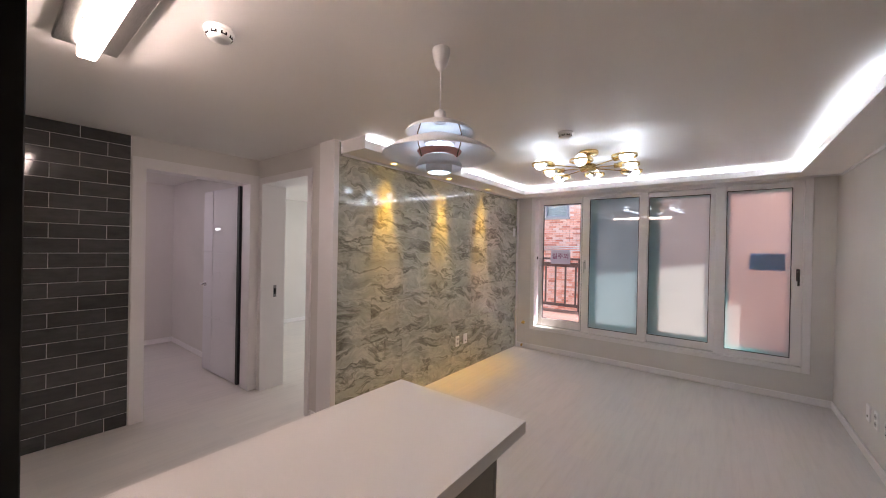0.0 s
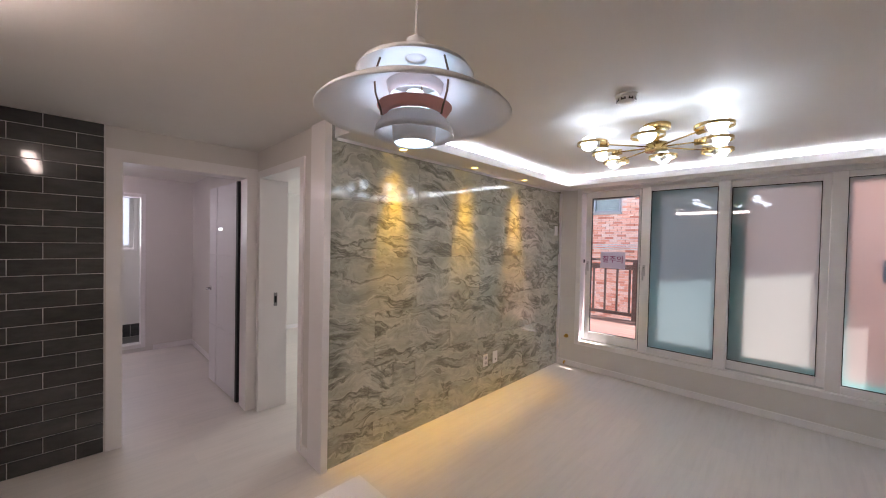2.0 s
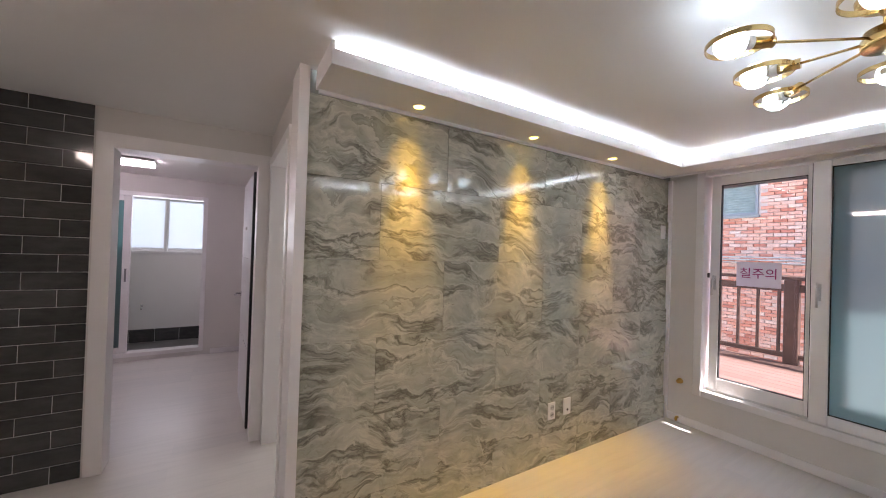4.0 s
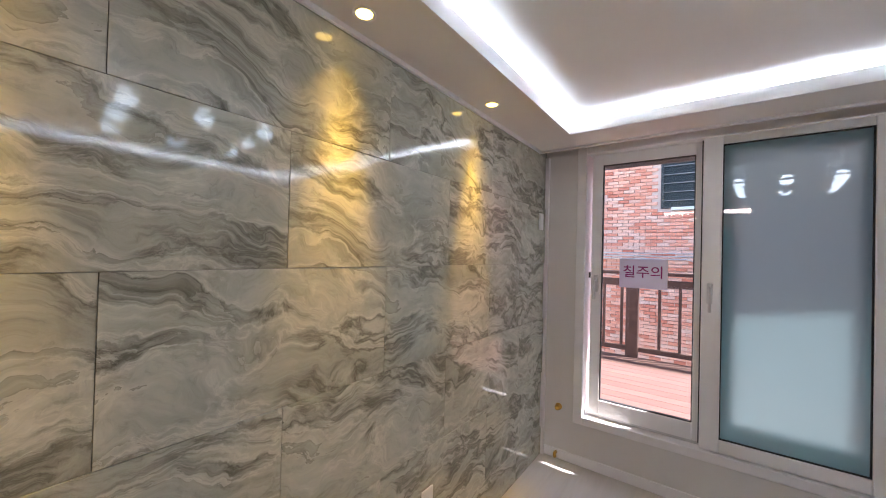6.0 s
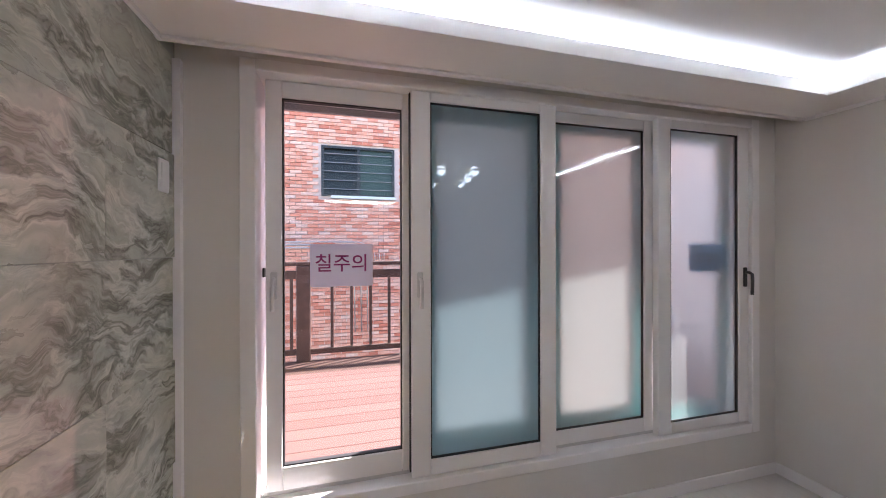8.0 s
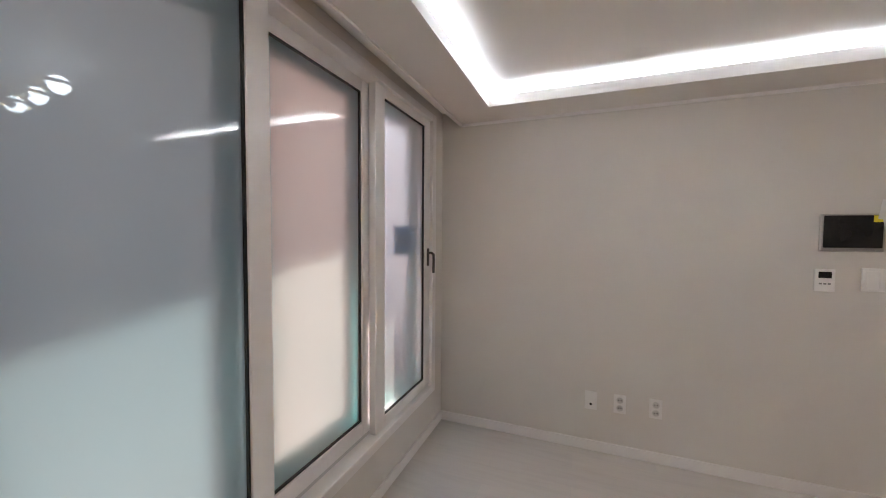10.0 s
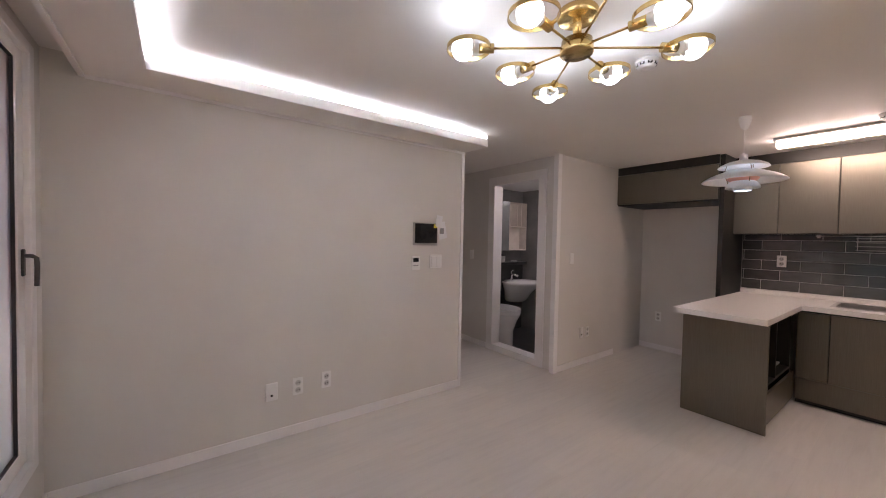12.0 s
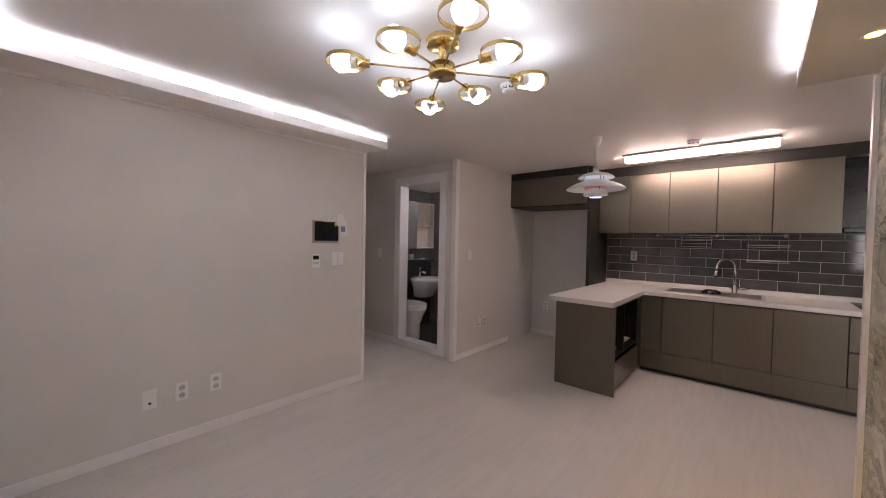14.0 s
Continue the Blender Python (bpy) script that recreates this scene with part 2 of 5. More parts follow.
def dark_tile_mat():
    m = mat("glazed charcoal tile", (0.03, 0.03, 0.03), 0.07, 0, 0.5)
    info = nd(m, "ShaderNodeObjectInfo")
    v = world_coords(m, (8, 8, 22))
    n = noise_of(m, v, 1.0, 5, 0.6)
    c = ramp(m, n, [(0.3, (0.055, 0.056, 0.056)), (0.7, (0.09, 0.089, 0.087))])
    mul = nd(m, "ShaderNodeMix")
    mul.data_type, mul.blend_type = "RGBA", "MULTIPLY"
    mul.inputs["Factor"].default_value = 1.0
    ln(m, c, mul.inputs["A"])
    ln(m, ramp(m, info.outputs["Random"], [(0, (0.8, 0.8, 0.8)), (1, (1.25, 1.24, 1.22))]), mul.inputs["B"])
    ln(m, mul.outputs["Result"], bsdf(m).inputs["Base Color"])
    bump(m, n, 0.03, 0.002)
    return m


def brick_mat():
    m = mat("orange-red brick", (0.4, 0.16, 0.1), 0.85)
    info = nd(m, "ShaderNodeObjectInfo")
    geo = nd(m, "ShaderNodeNewGeometry")
    add = nd(m, "ShaderNodeMath")
    add.operation = "ADD"
    ln(m, info.outputs["Random"], add.inputs[0])
    ln(m, geo.outputs["Random Per Island"], add.inputs[1])
    fr = nd(m, "ShaderNodeMath")
    fr.operation = "FRACT"
    ln(m, add.outputs["Value"], fr.inputs[0])
    c = ramp(m, fr.outputs["Value"], [(0.0, (0.52, 0.17, 0.11)), (0.22, (0.66, 0.27, 0.18)), (0.5, (0.74, 0.38, 0.28)),
                                      (0.8, (0.74, 0.45, 0.35)), (0.92, (0.74, 0.52, 0.43)), (1.0, (0.66, 0.30, 0.21))])
    v = world_coords(m)
    mul = nd(m, "ShaderNodeMix")
    mul.data_type, mul.blend_type = "RGBA", "MULTIPLY"
    mul.inputs["Factor"].default_value = 1.0
    ln(m, c, mul.inputs["A"])
    ln(m, ramp(m, noise_of(m, v, 45, 4), [(0.3, (0.78, 0.78, 0.78)), (0.7, (1.15, 1.15, 1.15))]), mul.inputs["B"])
    ln(m, mul.outputs["Result"], bsdf(m).inputs["Base Color"])
    bump(m, noise_of(m, v, 90, 4), 0.4, 0.004)
    return m


def deck_mat():
    m = mat("red-brown deck board", (0.3, 0.13, 0.09), 0.8, 0, 0.2)
    info = nd(m, "ShaderNodeObjectInfo")
    n = noise_of(m, world_coords(m, (1.5, 30, 30)), 2, 5)
    c = ramp(m, n, [(0.3, (0.125, 0.066, 0.059)), (0.7, (0.15, 0.083, 0.074))])
    mul = nd(m, "ShaderNodeMix")
    mul.data_type, mul.blend_type = "RGBA", "MULTIPLY"
    mul.inputs["Factor"].default_value = 1.0
    ln(m, c, mul.inputs["A"])
    ln(m, ramp(m, info.outputs["Random"], [(0, (0.88, 0.88, 0.88)), (1, (1.1, 1.1, 1.1))]), mul.inputs["B"])
    ln(m, mul.outputs["Result"], bsdf(m).inputs["Base Color"])
    bump(m, n, 0.2, 0.002)
    return m


def emit(name, color, strength):
    m = bpy.data.materials.new(name)
    m.use_nodes = True
    b = bsdf(m)
    b.inputs["Base Color"].default_value = (0.9, 0.9, 0.9, 1)
    b.inputs["Emission Color"].default_value = (*color, 1)
    b.inputs["Emission Strength"].default_value = strength
    return m


def clear_glass(name="clear glass", tint=(0.97, 0.99, 0.985)):
    """A thin pane: what lies behind shows straight through, with a mirror's share by Fresnel."""
    m = bpy.data.materials.new(name)
    m.use_nodes = True
    t = m.node_tree
    t.nodes.remove(bsdf(m))
    see = nd(m, "ShaderNodeBsdfTransparent")
    see.inputs["Color"].default_value = (*tint, 1)
    gl = nd(m, "ShaderNodeBsdfGlossy", Roughness=0.01)
    fr = nd(m, "ShaderNodeFresnel", IOR=1.5)
    mx = nd(m, "ShaderNodeMixShader")
    ln(m, fr.outputs[0], mx.inputs[0])
    ln(m, see.outputs[0], mx.inputs[1])
    ln(m, gl.outputs[0], mx.inputs[2])
    ln(m, mx.outputs[0], t.nodes["Material Output"].inputs["Surface"])
    return m


def frosted_glass(name, rough, milk, tint):
    """Etched glass: scattered sight through it, some milky glow, and a smooth inner face."""
    m = bpy.data.materials.new(name)
    m.use_nodes = True
    t = m.node_tree
    t.nodes.remove(bsdf(m))
    ref = nd(m, "ShaderNodeBsdfRefraction", Roughness=rough, IOR=1.3)
    ref.inputs["Color"].default_value = (*tint, 1)
    tr = nd(m, "ShaderNodeBsdfTranslucent")
    tr.inputs["Color"].default_value = (*tint, 1)
    mx = nd(m, "ShaderNodeMixShader")
    mx.inputs[0].default_value = milk
    ln(m, ref.outputs[0], mx.inputs[1])
    ln(m, tr.outputs[0], mx.inputs[2])
    gl = nd(m, "ShaderNodeBsdfGlossy", Roughness=0.02)
    fr = nd(m, "ShaderNodeFresnel", IOR=1.85)
    out = nd(m, "ShaderNodeMixShader")
    ln(m, fr.outputs[0], out.inputs[0])
    ln(m, mx.outputs[0], out.inputs[1])
    ln(m, gl.outputs[0], out.inputs[2])
    ln(m, out.outputs[0], t.nodes["Material Output"].inputs["Surface"])
    return m


M_CAB, M_DARKFOIL, M_TOP, M_FLOOR = cabinet_metal(), dark_foil(), worktop_mat(), floor_mat()
M_MARBLE, M_TILE, M_BRICK, M_DECK = marble_mat(), dark_tile_mat(), brick_mat(), deck_mat()
M_GROUT = varied("pale grout", (0.74, 0.73, 0.71), (0.8, 0.79, 0.77), 20, 0.8, 300, 0.2)
M_MGROUT = mat("grey grout", (0.33, 0.33, 0.30), 0.8)
M_MORTAR = varied("pale mortar", (0.66, 0.54, 0.48), (0.74, 0.62, 0.56), 6, 0.9, 200, 0.4)
M_RAIL = varied("dark brown painted wood", (0.055, 0.028, 0.022), (0.085, 0.045, 0.035), 12, 0.55, 120, 0.2)
M_CLEAR = clear_glass()
M_FROST = frosted_glass("frosted glass", 0.85, 0.14, (0.80, 0.85, 0.84))
M_FROSTDEEP = frosted_glass("deeply etched glass", 0.8, 0.36, (0.68, 0.82, 0.85))
M_FROSTOUT = frosted_glass("milky outer glass", 0.6, 0.4, (0.71, 0.69, 0.64))
M_FROSTTEAL = frosted_glass("milky teal outer glass", 0.5, 0.5, (0.31, 0.41, 0.43))
M_FROSTWHITE = frosted_glass("white frosted glass", 0.5, 0.7, (0.95, 0.95, 0.97))
M_THINPAPER = thin_paper("thin white paper", (0.77, 0.76, 0.83))
M_BLUESHEET = thin_paper("thin blue sheet", (0.30, 0.52, 0.68))
M_GREENGLASS = mat("green-grey window glass", (0.04, 0.07, 0.06), 0.08, 0, 0.25)
M_TEALSASH = varied("teal metal window profile", (0.02, 0.24, 0.25), (0.03, 0.28, 0.29), 6, 0.4, 150, 0.03)
M_LOUVRE = varied("pale green-grey slat paint", (0.30, 0.34, 0.31), (0.36, 0.40, 0.37), 6, 0.5, 150, 0.1)
M_MIRROR = mat("mirror", (0.85, 0.88, 0.88), 0.01, 1.0)
M_SOCKET = mat("grey socket well", (0.60, 0.59, 0.58), 0.5)
M_RACK = mat("satin steel wire", (0.62, 0.60, 0.58), 0.3, 0.5)
M_DARKGLASS = mat("dark window glass", (0.015, 0.02, 0.022), 0.04, 0, 0.25)
M_BATHTILE = varied("grey stone-look tile", (0.16, 0.155, 0.15), (0.22, 0.215, 0.205), 3, 0.3, 120, 0.1)
M_BATHFLOOR = varied("black floor tile", (0.02, 0.02, 0.02), (0.035, 0.035, 0.035), 5, 0.35, 120, 0.15)
M_CONCRETE = varied("grey concrete", (0.25, 0.245, 0.23), (0.34, 0.33, 0.31), 3, 0.9, 90, 0.5)
M_BULB = emit("lit white bulb", (0.70, 0.87, 1.0), BULB)
M_COVE = emit("lit white strip", (0.76, 0.90, 1.0), COVE)
M_BAR = emit("lit diffuser", (1.0, 0.84, 0.74), BAR)
M_BARCOOL = emit("lit cool diffuser", (1.0, 0.86, 0.97), 3.4)
M_PENDBULB = emit("lit pendant bulb", (0.55, 0.78, 1.0), PENDANT)
M_SPOTLENS = emit("lit warm lens", (1.0, 0.66, 0.12), 2.2)
M_BATHGLOW = emit("lit bathroom diffuser", (0.95, 0.95, 1.0), 6.5)


# ---------------------------------------------------------------- mesh helpers
def add_box(bm, x0, x1, y0, y1, z0, z1, bev=0.0, seg=1):
    vs = [bm.verts.new((x, y, z)) for x in (x0, x1) for y in (y0, y1) for z in (z0, z1)]
    fs = []
    for q in ((0, 1, 3, 2), (4, 6, 7, 5), (0, 4, 5, 1), (2, 3, 7, 6), (0, 2, 6, 4), (1, 5, 7, 3)):
        fs.append(bm.faces.new([vs[i] for i in q]))
    if bev > 0:
        edges = {e for f in fs for e in f.edges}
        bmesh.ops.bevel(bm, geom=list(edges), offset=bev, segments=seg, profile=0.7, affect="EDGES", clamp_overlap=True)
    return bm


def box(x0, x1, y0, y1, z0, z1, bev=0.0, seg=1):
    return add_box(bmesh.new(), x0, x1, y0, y1, z0, z1, bev, seg)


def boxes(*list_of_boxes, bev=0.0):
    bm = bmesh.new()
    for b in list_of_boxes:
        add_box(bm, *b, bev=bev)
    return bm


def lathe(profile, steps=32, bm=None, centre=(0, 0, 0)):
    """A turned shape about z from (radius, height) pairs."""
    bm = bm or bmesh.new()
    rings = []
    for r, z in profile:
        if r < 1e-5:
            rings.append([bm.verts.new((centre[0], centre[1], centre[2] + z))])
        else:
            rings.append([bm.verts.new((centre[0] + r * math.cos(2 * math.pi * k / steps), centre[1] + r * math.sin(2 * math.pi * k / steps),
                                        centre[2] + z)) for k in range(steps)])
    for a, b in zip(rings, rings[1:]):
        for k in range(steps):
            j = (k + 1) % steps
            if len(a) == 1 and len(b) > 1:
                bm.faces.new((a[0], b[k], b[j]))
            elif len(b) == 1 and len(a) > 1:
                bm.faces.new((a[k], b[0], a[j]))
            elif len(a) > 1:
                bm.faces.new((a[k], b[k], b[j], a[j]))
    bmesh.ops.recalc_face_normals(bm, faces=bm.faces[:])
    for f in bm.faces:
        f.smooth = True
    return bm


def tube(points, radius, steps=10, bm=None, caps=True):
    """A round bar along points."""
    bm = bm or bmesh.new()
    pts = [Vector(p) for p in points]
    rings = []
    for i, p in enumerate(pts):
        d = (pts[min(i + 1, len(pts) - 1)] - pts[max(i - 1, 0)]).normalized()
        side = d.orthogonal() if i == 0 else (side - d * side.dot(d))
        side = side.normalized()
        up = d.cross(side)
        rings.append([bm.verts.new(p + radius * (math.cos(2 * math.pi * k / steps) * side + math.sin(2 * math.pi * k / steps) * up)) for k in range(steps)])
    for a, b in zip(rings, rings[1:]):
        for k in range(steps):
            f = bm.faces.new((a[k], a[(k + 1) % steps], b[(k + 1) % steps], b[k]))
            f.smooth = True
    if caps:
        bm.faces.new(rings[0][::-1])
        bm.faces.new(rings[-1])
    bmesh.ops.recalc_face_normals(bm, faces=bm.faces[:])
    return bm


def mesh_of(name, bm, material):
    me = bpy.data.meshes.new(name)
    bm.to_mesh(me)
    bm.free()
    me.materials.append(material)
    return me


def part(name, bm, material, parent, label=""):
    ob = new(name, mesh_of(name, bm, material))
    ob.parent = parent
    if label:
        ob["label"] = label
    return ob


def thing(name, at, label, category, group="", turn=0.0):
    e = new(name)
    e.empty_display_size = 0.1
    e.matrix_basis = pose(*at, 0, 0, turn)
    return tagged(e, label, category, group)


def structure(name, bm, material, label="", category=""):
    return tagged(new(name, mesh_of(name, bm, material)), label, category, kind="structure")


def light_lamp(name, kind, energy, color, m, size=0.05, cone=None, blend=0.5):
    d = bpy.data.lights.new(name, kind)
    d.energy, d.color = energy, color
    if kind == "AREA":
        d.size = size
    else:
        d.shadow_soft_size = size
    if cone:
        d.spot_size, d.spot_blend = radians(cone), blend
    ob = new(name, d)
    ob.matrix_world = m
    return ob

# ---------------------------------------------------------------- large structure
structure("floor", boxes((-4.10, 5.35, BACK - 0.15, 0.0, -0.12, 0.0)), M_FLOOR, "pale wood-look vinyl floor in wide planks", "floor")

# ceiling of the flat, over all rooms
structure("ceiling", boxes((-4.10, 5.35, BACK - 0.15, 0.0, CEIL, CEIL + 0.12)), M_CEIL, "off-white papered ceiling", "ceiling")

# dropped border around the living room, with a raised lip that hides the strip light
_s = bmesh.new()
for x0, x1, y0, y1 in ((0.012, 0.29, -3.18, -0.41), (3.01, WX, -2.70, -0.41), (0.012, WX, -0.41, -0.16)):
    add_box(_s, x0, x1, y0, y1, SOFF, SOFF + 0.02)
structure("ceiling_border", _s, M_CEIL, "dropped ceiling border running round three walls", "ceiling border")
_s = bmesh.new()
for b in ((0.29, 0.302, -3.18, -0.422), (2.998, 3.01, -2.70, -0.422), (0.29, 3.01, -0.422, -0.41)):
    add_box(_s, *b, SOFF - 0.003, LIP)
for b in ((0.012, 0.302, -3.192, -3.18), (2.998, WX, -2.712, -2.70)):
    add_box(_s, *b, SOFF - 0.003, CEIL)
structure("trim_cove", _s, M_TRIM, "white cove lip of the ceiling border", "trim")
_s = bmesh.new()
add_box(_s, 0.0, WX, -0.16, -0.135, SOFF - 0.012, CEIL)
add_box(_s, 0.012, 0.024, -3.18, -0.16, SOFF - 0.018, SOFF)
add_box(_s, WX - 0.012, WX, -2.70, -0.16, SOFF - 0.018, SOFF)
structure("trim_ceiling", _s, M_TRIM, "white edge strips under the ceiling border", "trim")


def strip_light(x0, x1, y0, y1):
    t = thing("strip_light", ((x0 + x1) / 2, (y0 + y1) / 2, SOFF + 0.02), "lit white LED strip lying in the ceiling cove", "strip light", "cove strip lights")
    hx, hy = (x1 - x0) / 2, (y1 - y0) / 2
    part("channel", box(-hx - 0.003, hx + 0.003, -hy - 0.003, hy + 0.003, 0, 0.006), M_WHITE, t)
    part("light_strip", box(-hx, hx, -hy, hy, 0.006, 0.016), M_COVE, t, "glowing white strip")


strip_light(0.165, 0.195, -3.10, -0.305)
strip_light(3.105, 3.135, -2.60, -0.305)
strip_light(0.205, 3.095, -0.315, -0.285)

# west wall of the living room (its marble tiles are laid last)
wall_marble = structure("wall_west", boxes((-0.16, 0.0, -3.222, 0.0, 0, CEIL)), M_MGROUT, "wall clad in large polished grey-green marble tiles", "wall")
structure("trim_west_end", boxes((-0.165, 0.03, -3.268, -3.222, 0, CEIL), (0.0, 0.03, -0.03, -0.004, 0, SOFF - 0.02)), M_TRIM, "white end trim of the marble wall", "trim")

# window wall
WO = (0.254, 3.12, 0.31, 2.225)
structure("wall_north", boxes((-0.16, WO[0], 0, 0.22, 0, CEIL + 0.3), (WO[1], 3.45, 0, 0.22, 0, CEIL + 0.3),
                              (WO[0], WO[1], 0, 0.22, 0, WO[2]), (WO[0], WO[1], 0, 0.22, WO[3], CEIL + 0.3)), M_WALL,
          "greige papered window wall", "wall")
structure("wall_east", boxes((WX, WX + 0.15, -2.67, 0.0, 0, CEIL)), M_WALL, "plain greige papered wall", "wall")
structure("trim_east_end", boxes((WX - 0.01, WX + 0.155, -2.70, -2.67, 0, CEIL)), M_TRIM, "white end trim of the greige wall", "trim")
structure("wall_hall_north", boxes((WX + 0.15, 5.20, -2.70, -2.55, 0, CEIL)), M_WALL, "plain hall wall", "wall")
structure("wall_hall_end", boxes((5.20, 5.35, -3.87, -2.55, 0, CEIL)), M_WALL, "plain hall end wall", "wall")
BO = (3.25, 3.96, 0.07, 2.08)
structure("wall_bath", boxes((3.0, BO[0], -3.87, -3.75, 0, CEIL), (BO[1], 5.20, -3.87, -3.75, 0, CEIL), (BO[0], BO[1], -3.87, -3.75, BO[3], CEIL),
                             (BO[0], BO[1], -3.87, -3.75, 0, BO[2])), M_WALL, "greige papered wall with the bathroom doorway", "wall")
structure("wall_fridge_side", boxes((3.0, 3.12, BACK, -3.87, 0, CEIL)), M_WALL, "greige papered wall beside the refrigerator niche", "wall")
structure("wall_south", boxes((TILEX - 0.15, 3.12, BACK - 0.15, BACK, 0, CEIL)), M_WALL, "kitchen back wall", "wall")
DO = (-4.16, -3.325, 2.06)
wall_tiled = structure("wall_kitchen_west", boxes((TILEX - 0.15, TILEX, BACK, -4.24, 0, CEIL)), M_GROUT,
                       "wall clad in charcoal brick tiles with pale joints", "wall")
structure("wall_nook_west", boxes((TILEX - 0.15, TILEX, -4.24, DO[0], 0, CEIL), (TILEX - 0.15, TILEX, DO[1], -3.13, 0, CEIL),
                                  (TILEX - 0.15, TILEX, DO[0], DO[1], DO[2], CEIL)), M_WALL, "papered wall with a bedroom doorway", "wall")
NO = (-1.165, -0.34, 2.06)
structure("wall_nook_north", boxes((TILEX, NO[0], -3.25, -3.03, 0, CEIL), (NO[1], -0.165, -3.25, -3.03, 0, CEIL), (NO[0], NO[1], -3.25, -3.03, NO[2], CEIL)),
          M_WALL, "papered wall with a second bedroom doorway", "wall")
structure("trim_corner", boxes((2.985, 3.04, -3.762, -3.70, 0, CEIL)), M_TRIM, "white corner post", "trim")

# bedroom with a utility balcony behind it
UO = (-5.30, -3.74, 0.05, 2.08)
structure("wall_bedroom_west", boxes((-4.10, -3.95, UO[1], -3.13, 0, CEIL), (-4.10, -3.95, BACK, UO[0], 0, CEIL), (-4.10, -3.95, UO[0], UO[1], UO[3], CEIL),
                                     (-4.10, -3.95, UO[0], UO[1], 0, UO[2])), M_WALL, "papered bedroom wall with a sliding door", "wall")
structure("wall_bedroom_north", boxes((-4.10, TILEX - 0.15, -3.22, -3.08, 0, CEIL)), M_WALL, "papered wall between the bedrooms", "wall")
structure("wall_bedroom_south", boxes((-4.10, TILEX - 0.15, BACK - 0.15, BACK, 0, CEIL)), M_WALL, "papered bedroom wall", "wall")
structure("wall_second_bedroom_west", boxes((-4.10, -3.95, -3.08, 0.0, 0, CEIL)), M_WALL, "papered bedroom wall", "wall")
structure("wall_second_bedroom_north", boxes((-4.10, -2.6, 0, 0.22, 0, CEIL), (-1.0, -0.16, 0, 0.22, 0, CEIL), (-2.6, -1.0, 0, 0.22, 0, 0.9), (-2.6, -1.0, 0, 0.22, 2.1, CEIL)),
          M_WALL, "papered bedroom wall with a window opening", "wall")
UWX = -5.15
UW = (-4.90, -3.72, 1.29, 2.20)
structure("wall_utility_west", boxes((UWX - 0.15, UWX, BACK, UW[0], -0.1, 2.4), (UWX - 0.15, UWX, UW[1], -3.08, -0.1, 2.4), (UWX - 0.15, UWX, UW[0], UW[1], -0.1, UW[2]),
                                     (UWX - 0.15, UWX, UW[0], UW[1], UW[3], 2.4)), M_CEIL, "white painted utility balcony wall", "wall")
structure("wall_utility_sides", boxes((UWX, -4.10, -3.22, -3.08, -0.1, 2.4), (UWX, -4.10, BACK - 0.15, BACK, -0.1, 2.4)), M_CEIL, "white painted utility balcony side walls", "wall")
structure("floor_utility", boxes((UWX - 0.15, -4.10, BACK, -3.08, -0.12, -0.04)), M_BATHTILE, "grey tiled utility balcony floor", "floor")
structure("ceiling_utility", boxes((UWX - 0.15, -4.10, BACK, -3.08, 2.4, 2.5)), M_CEIL, "white utility balcony ceiling", "ceiling")

# daylight of the second bedroom, in its window opening
_a = bpy.data.lights.new("second_bedroom_daylight", "AREA")
_a.shape, _a.size, _a.size_y, _a.energy, _a.color = "RECTANGLE", 1.5, 1.1, 5.0, (0.88, 1.0, 0.96)
new("second_bedroom_daylight", _a).matrix_world = look((-1.8, 0.10, 1.5), (-1.8, -2.0, 1.3))

# daylight of the utility balcony, in its window opening
_a = bpy.data.lights.new("utility_daylight", "AREA")
_a.shape, _a.size, _a.size_y, _a.energy, _a.color = "RECTANGLE", 1.05, 0.8, 1.2, (0.95, 0.97, 1.0)
new("utility_daylight", _a).matrix_world = look((UWX + 0.02, -4.31, 1.745), (-3.0, -4.31, 1.5))

# bathroom shell
BX, BY = 4.55, -4.95
structure("wall_bathroom", boxes((BX, BX + 0.12, BY, -3.87, 0, 2.3), (3.12, BX + 0.12, BY - 0.12, BY, 0, 2.3)), M_BATHTILE, "grey tiled bathroom walls", "wall")
structure("floor_bathroom", boxes((3.12, BX, BY, -3.87, 0, 0.012)), M_BATHFLOOR, "black tiled bathroom floor", "floor")
structure("ceiling_bathroom", boxes((3.12, BX, BY, -3.87, 2.16, 2.2)), M_WHITE, "glossy white bathroom ceiling panel", "ceiling")


# outer walls of the rooms that are never entered
structure("wall_outer_east", boxes((5.35, 5.47, BACK - 0.15, 0.22, 0, CEIL + 0.12)), M_WALL, "plain outer wall", "wall")
structure("wall_outer_north", boxes((3.45, 5.35, 0.0, 0.22, 0, CEIL + 0.12)), M_WALL, "plain outer wall", "wall")
structure("wall_outer_south", boxes((3.12, 5.35, BACK - 0.15, BACK, 0, CEIL + 0.12)), M_WALL, "plain outer wall", "wall")


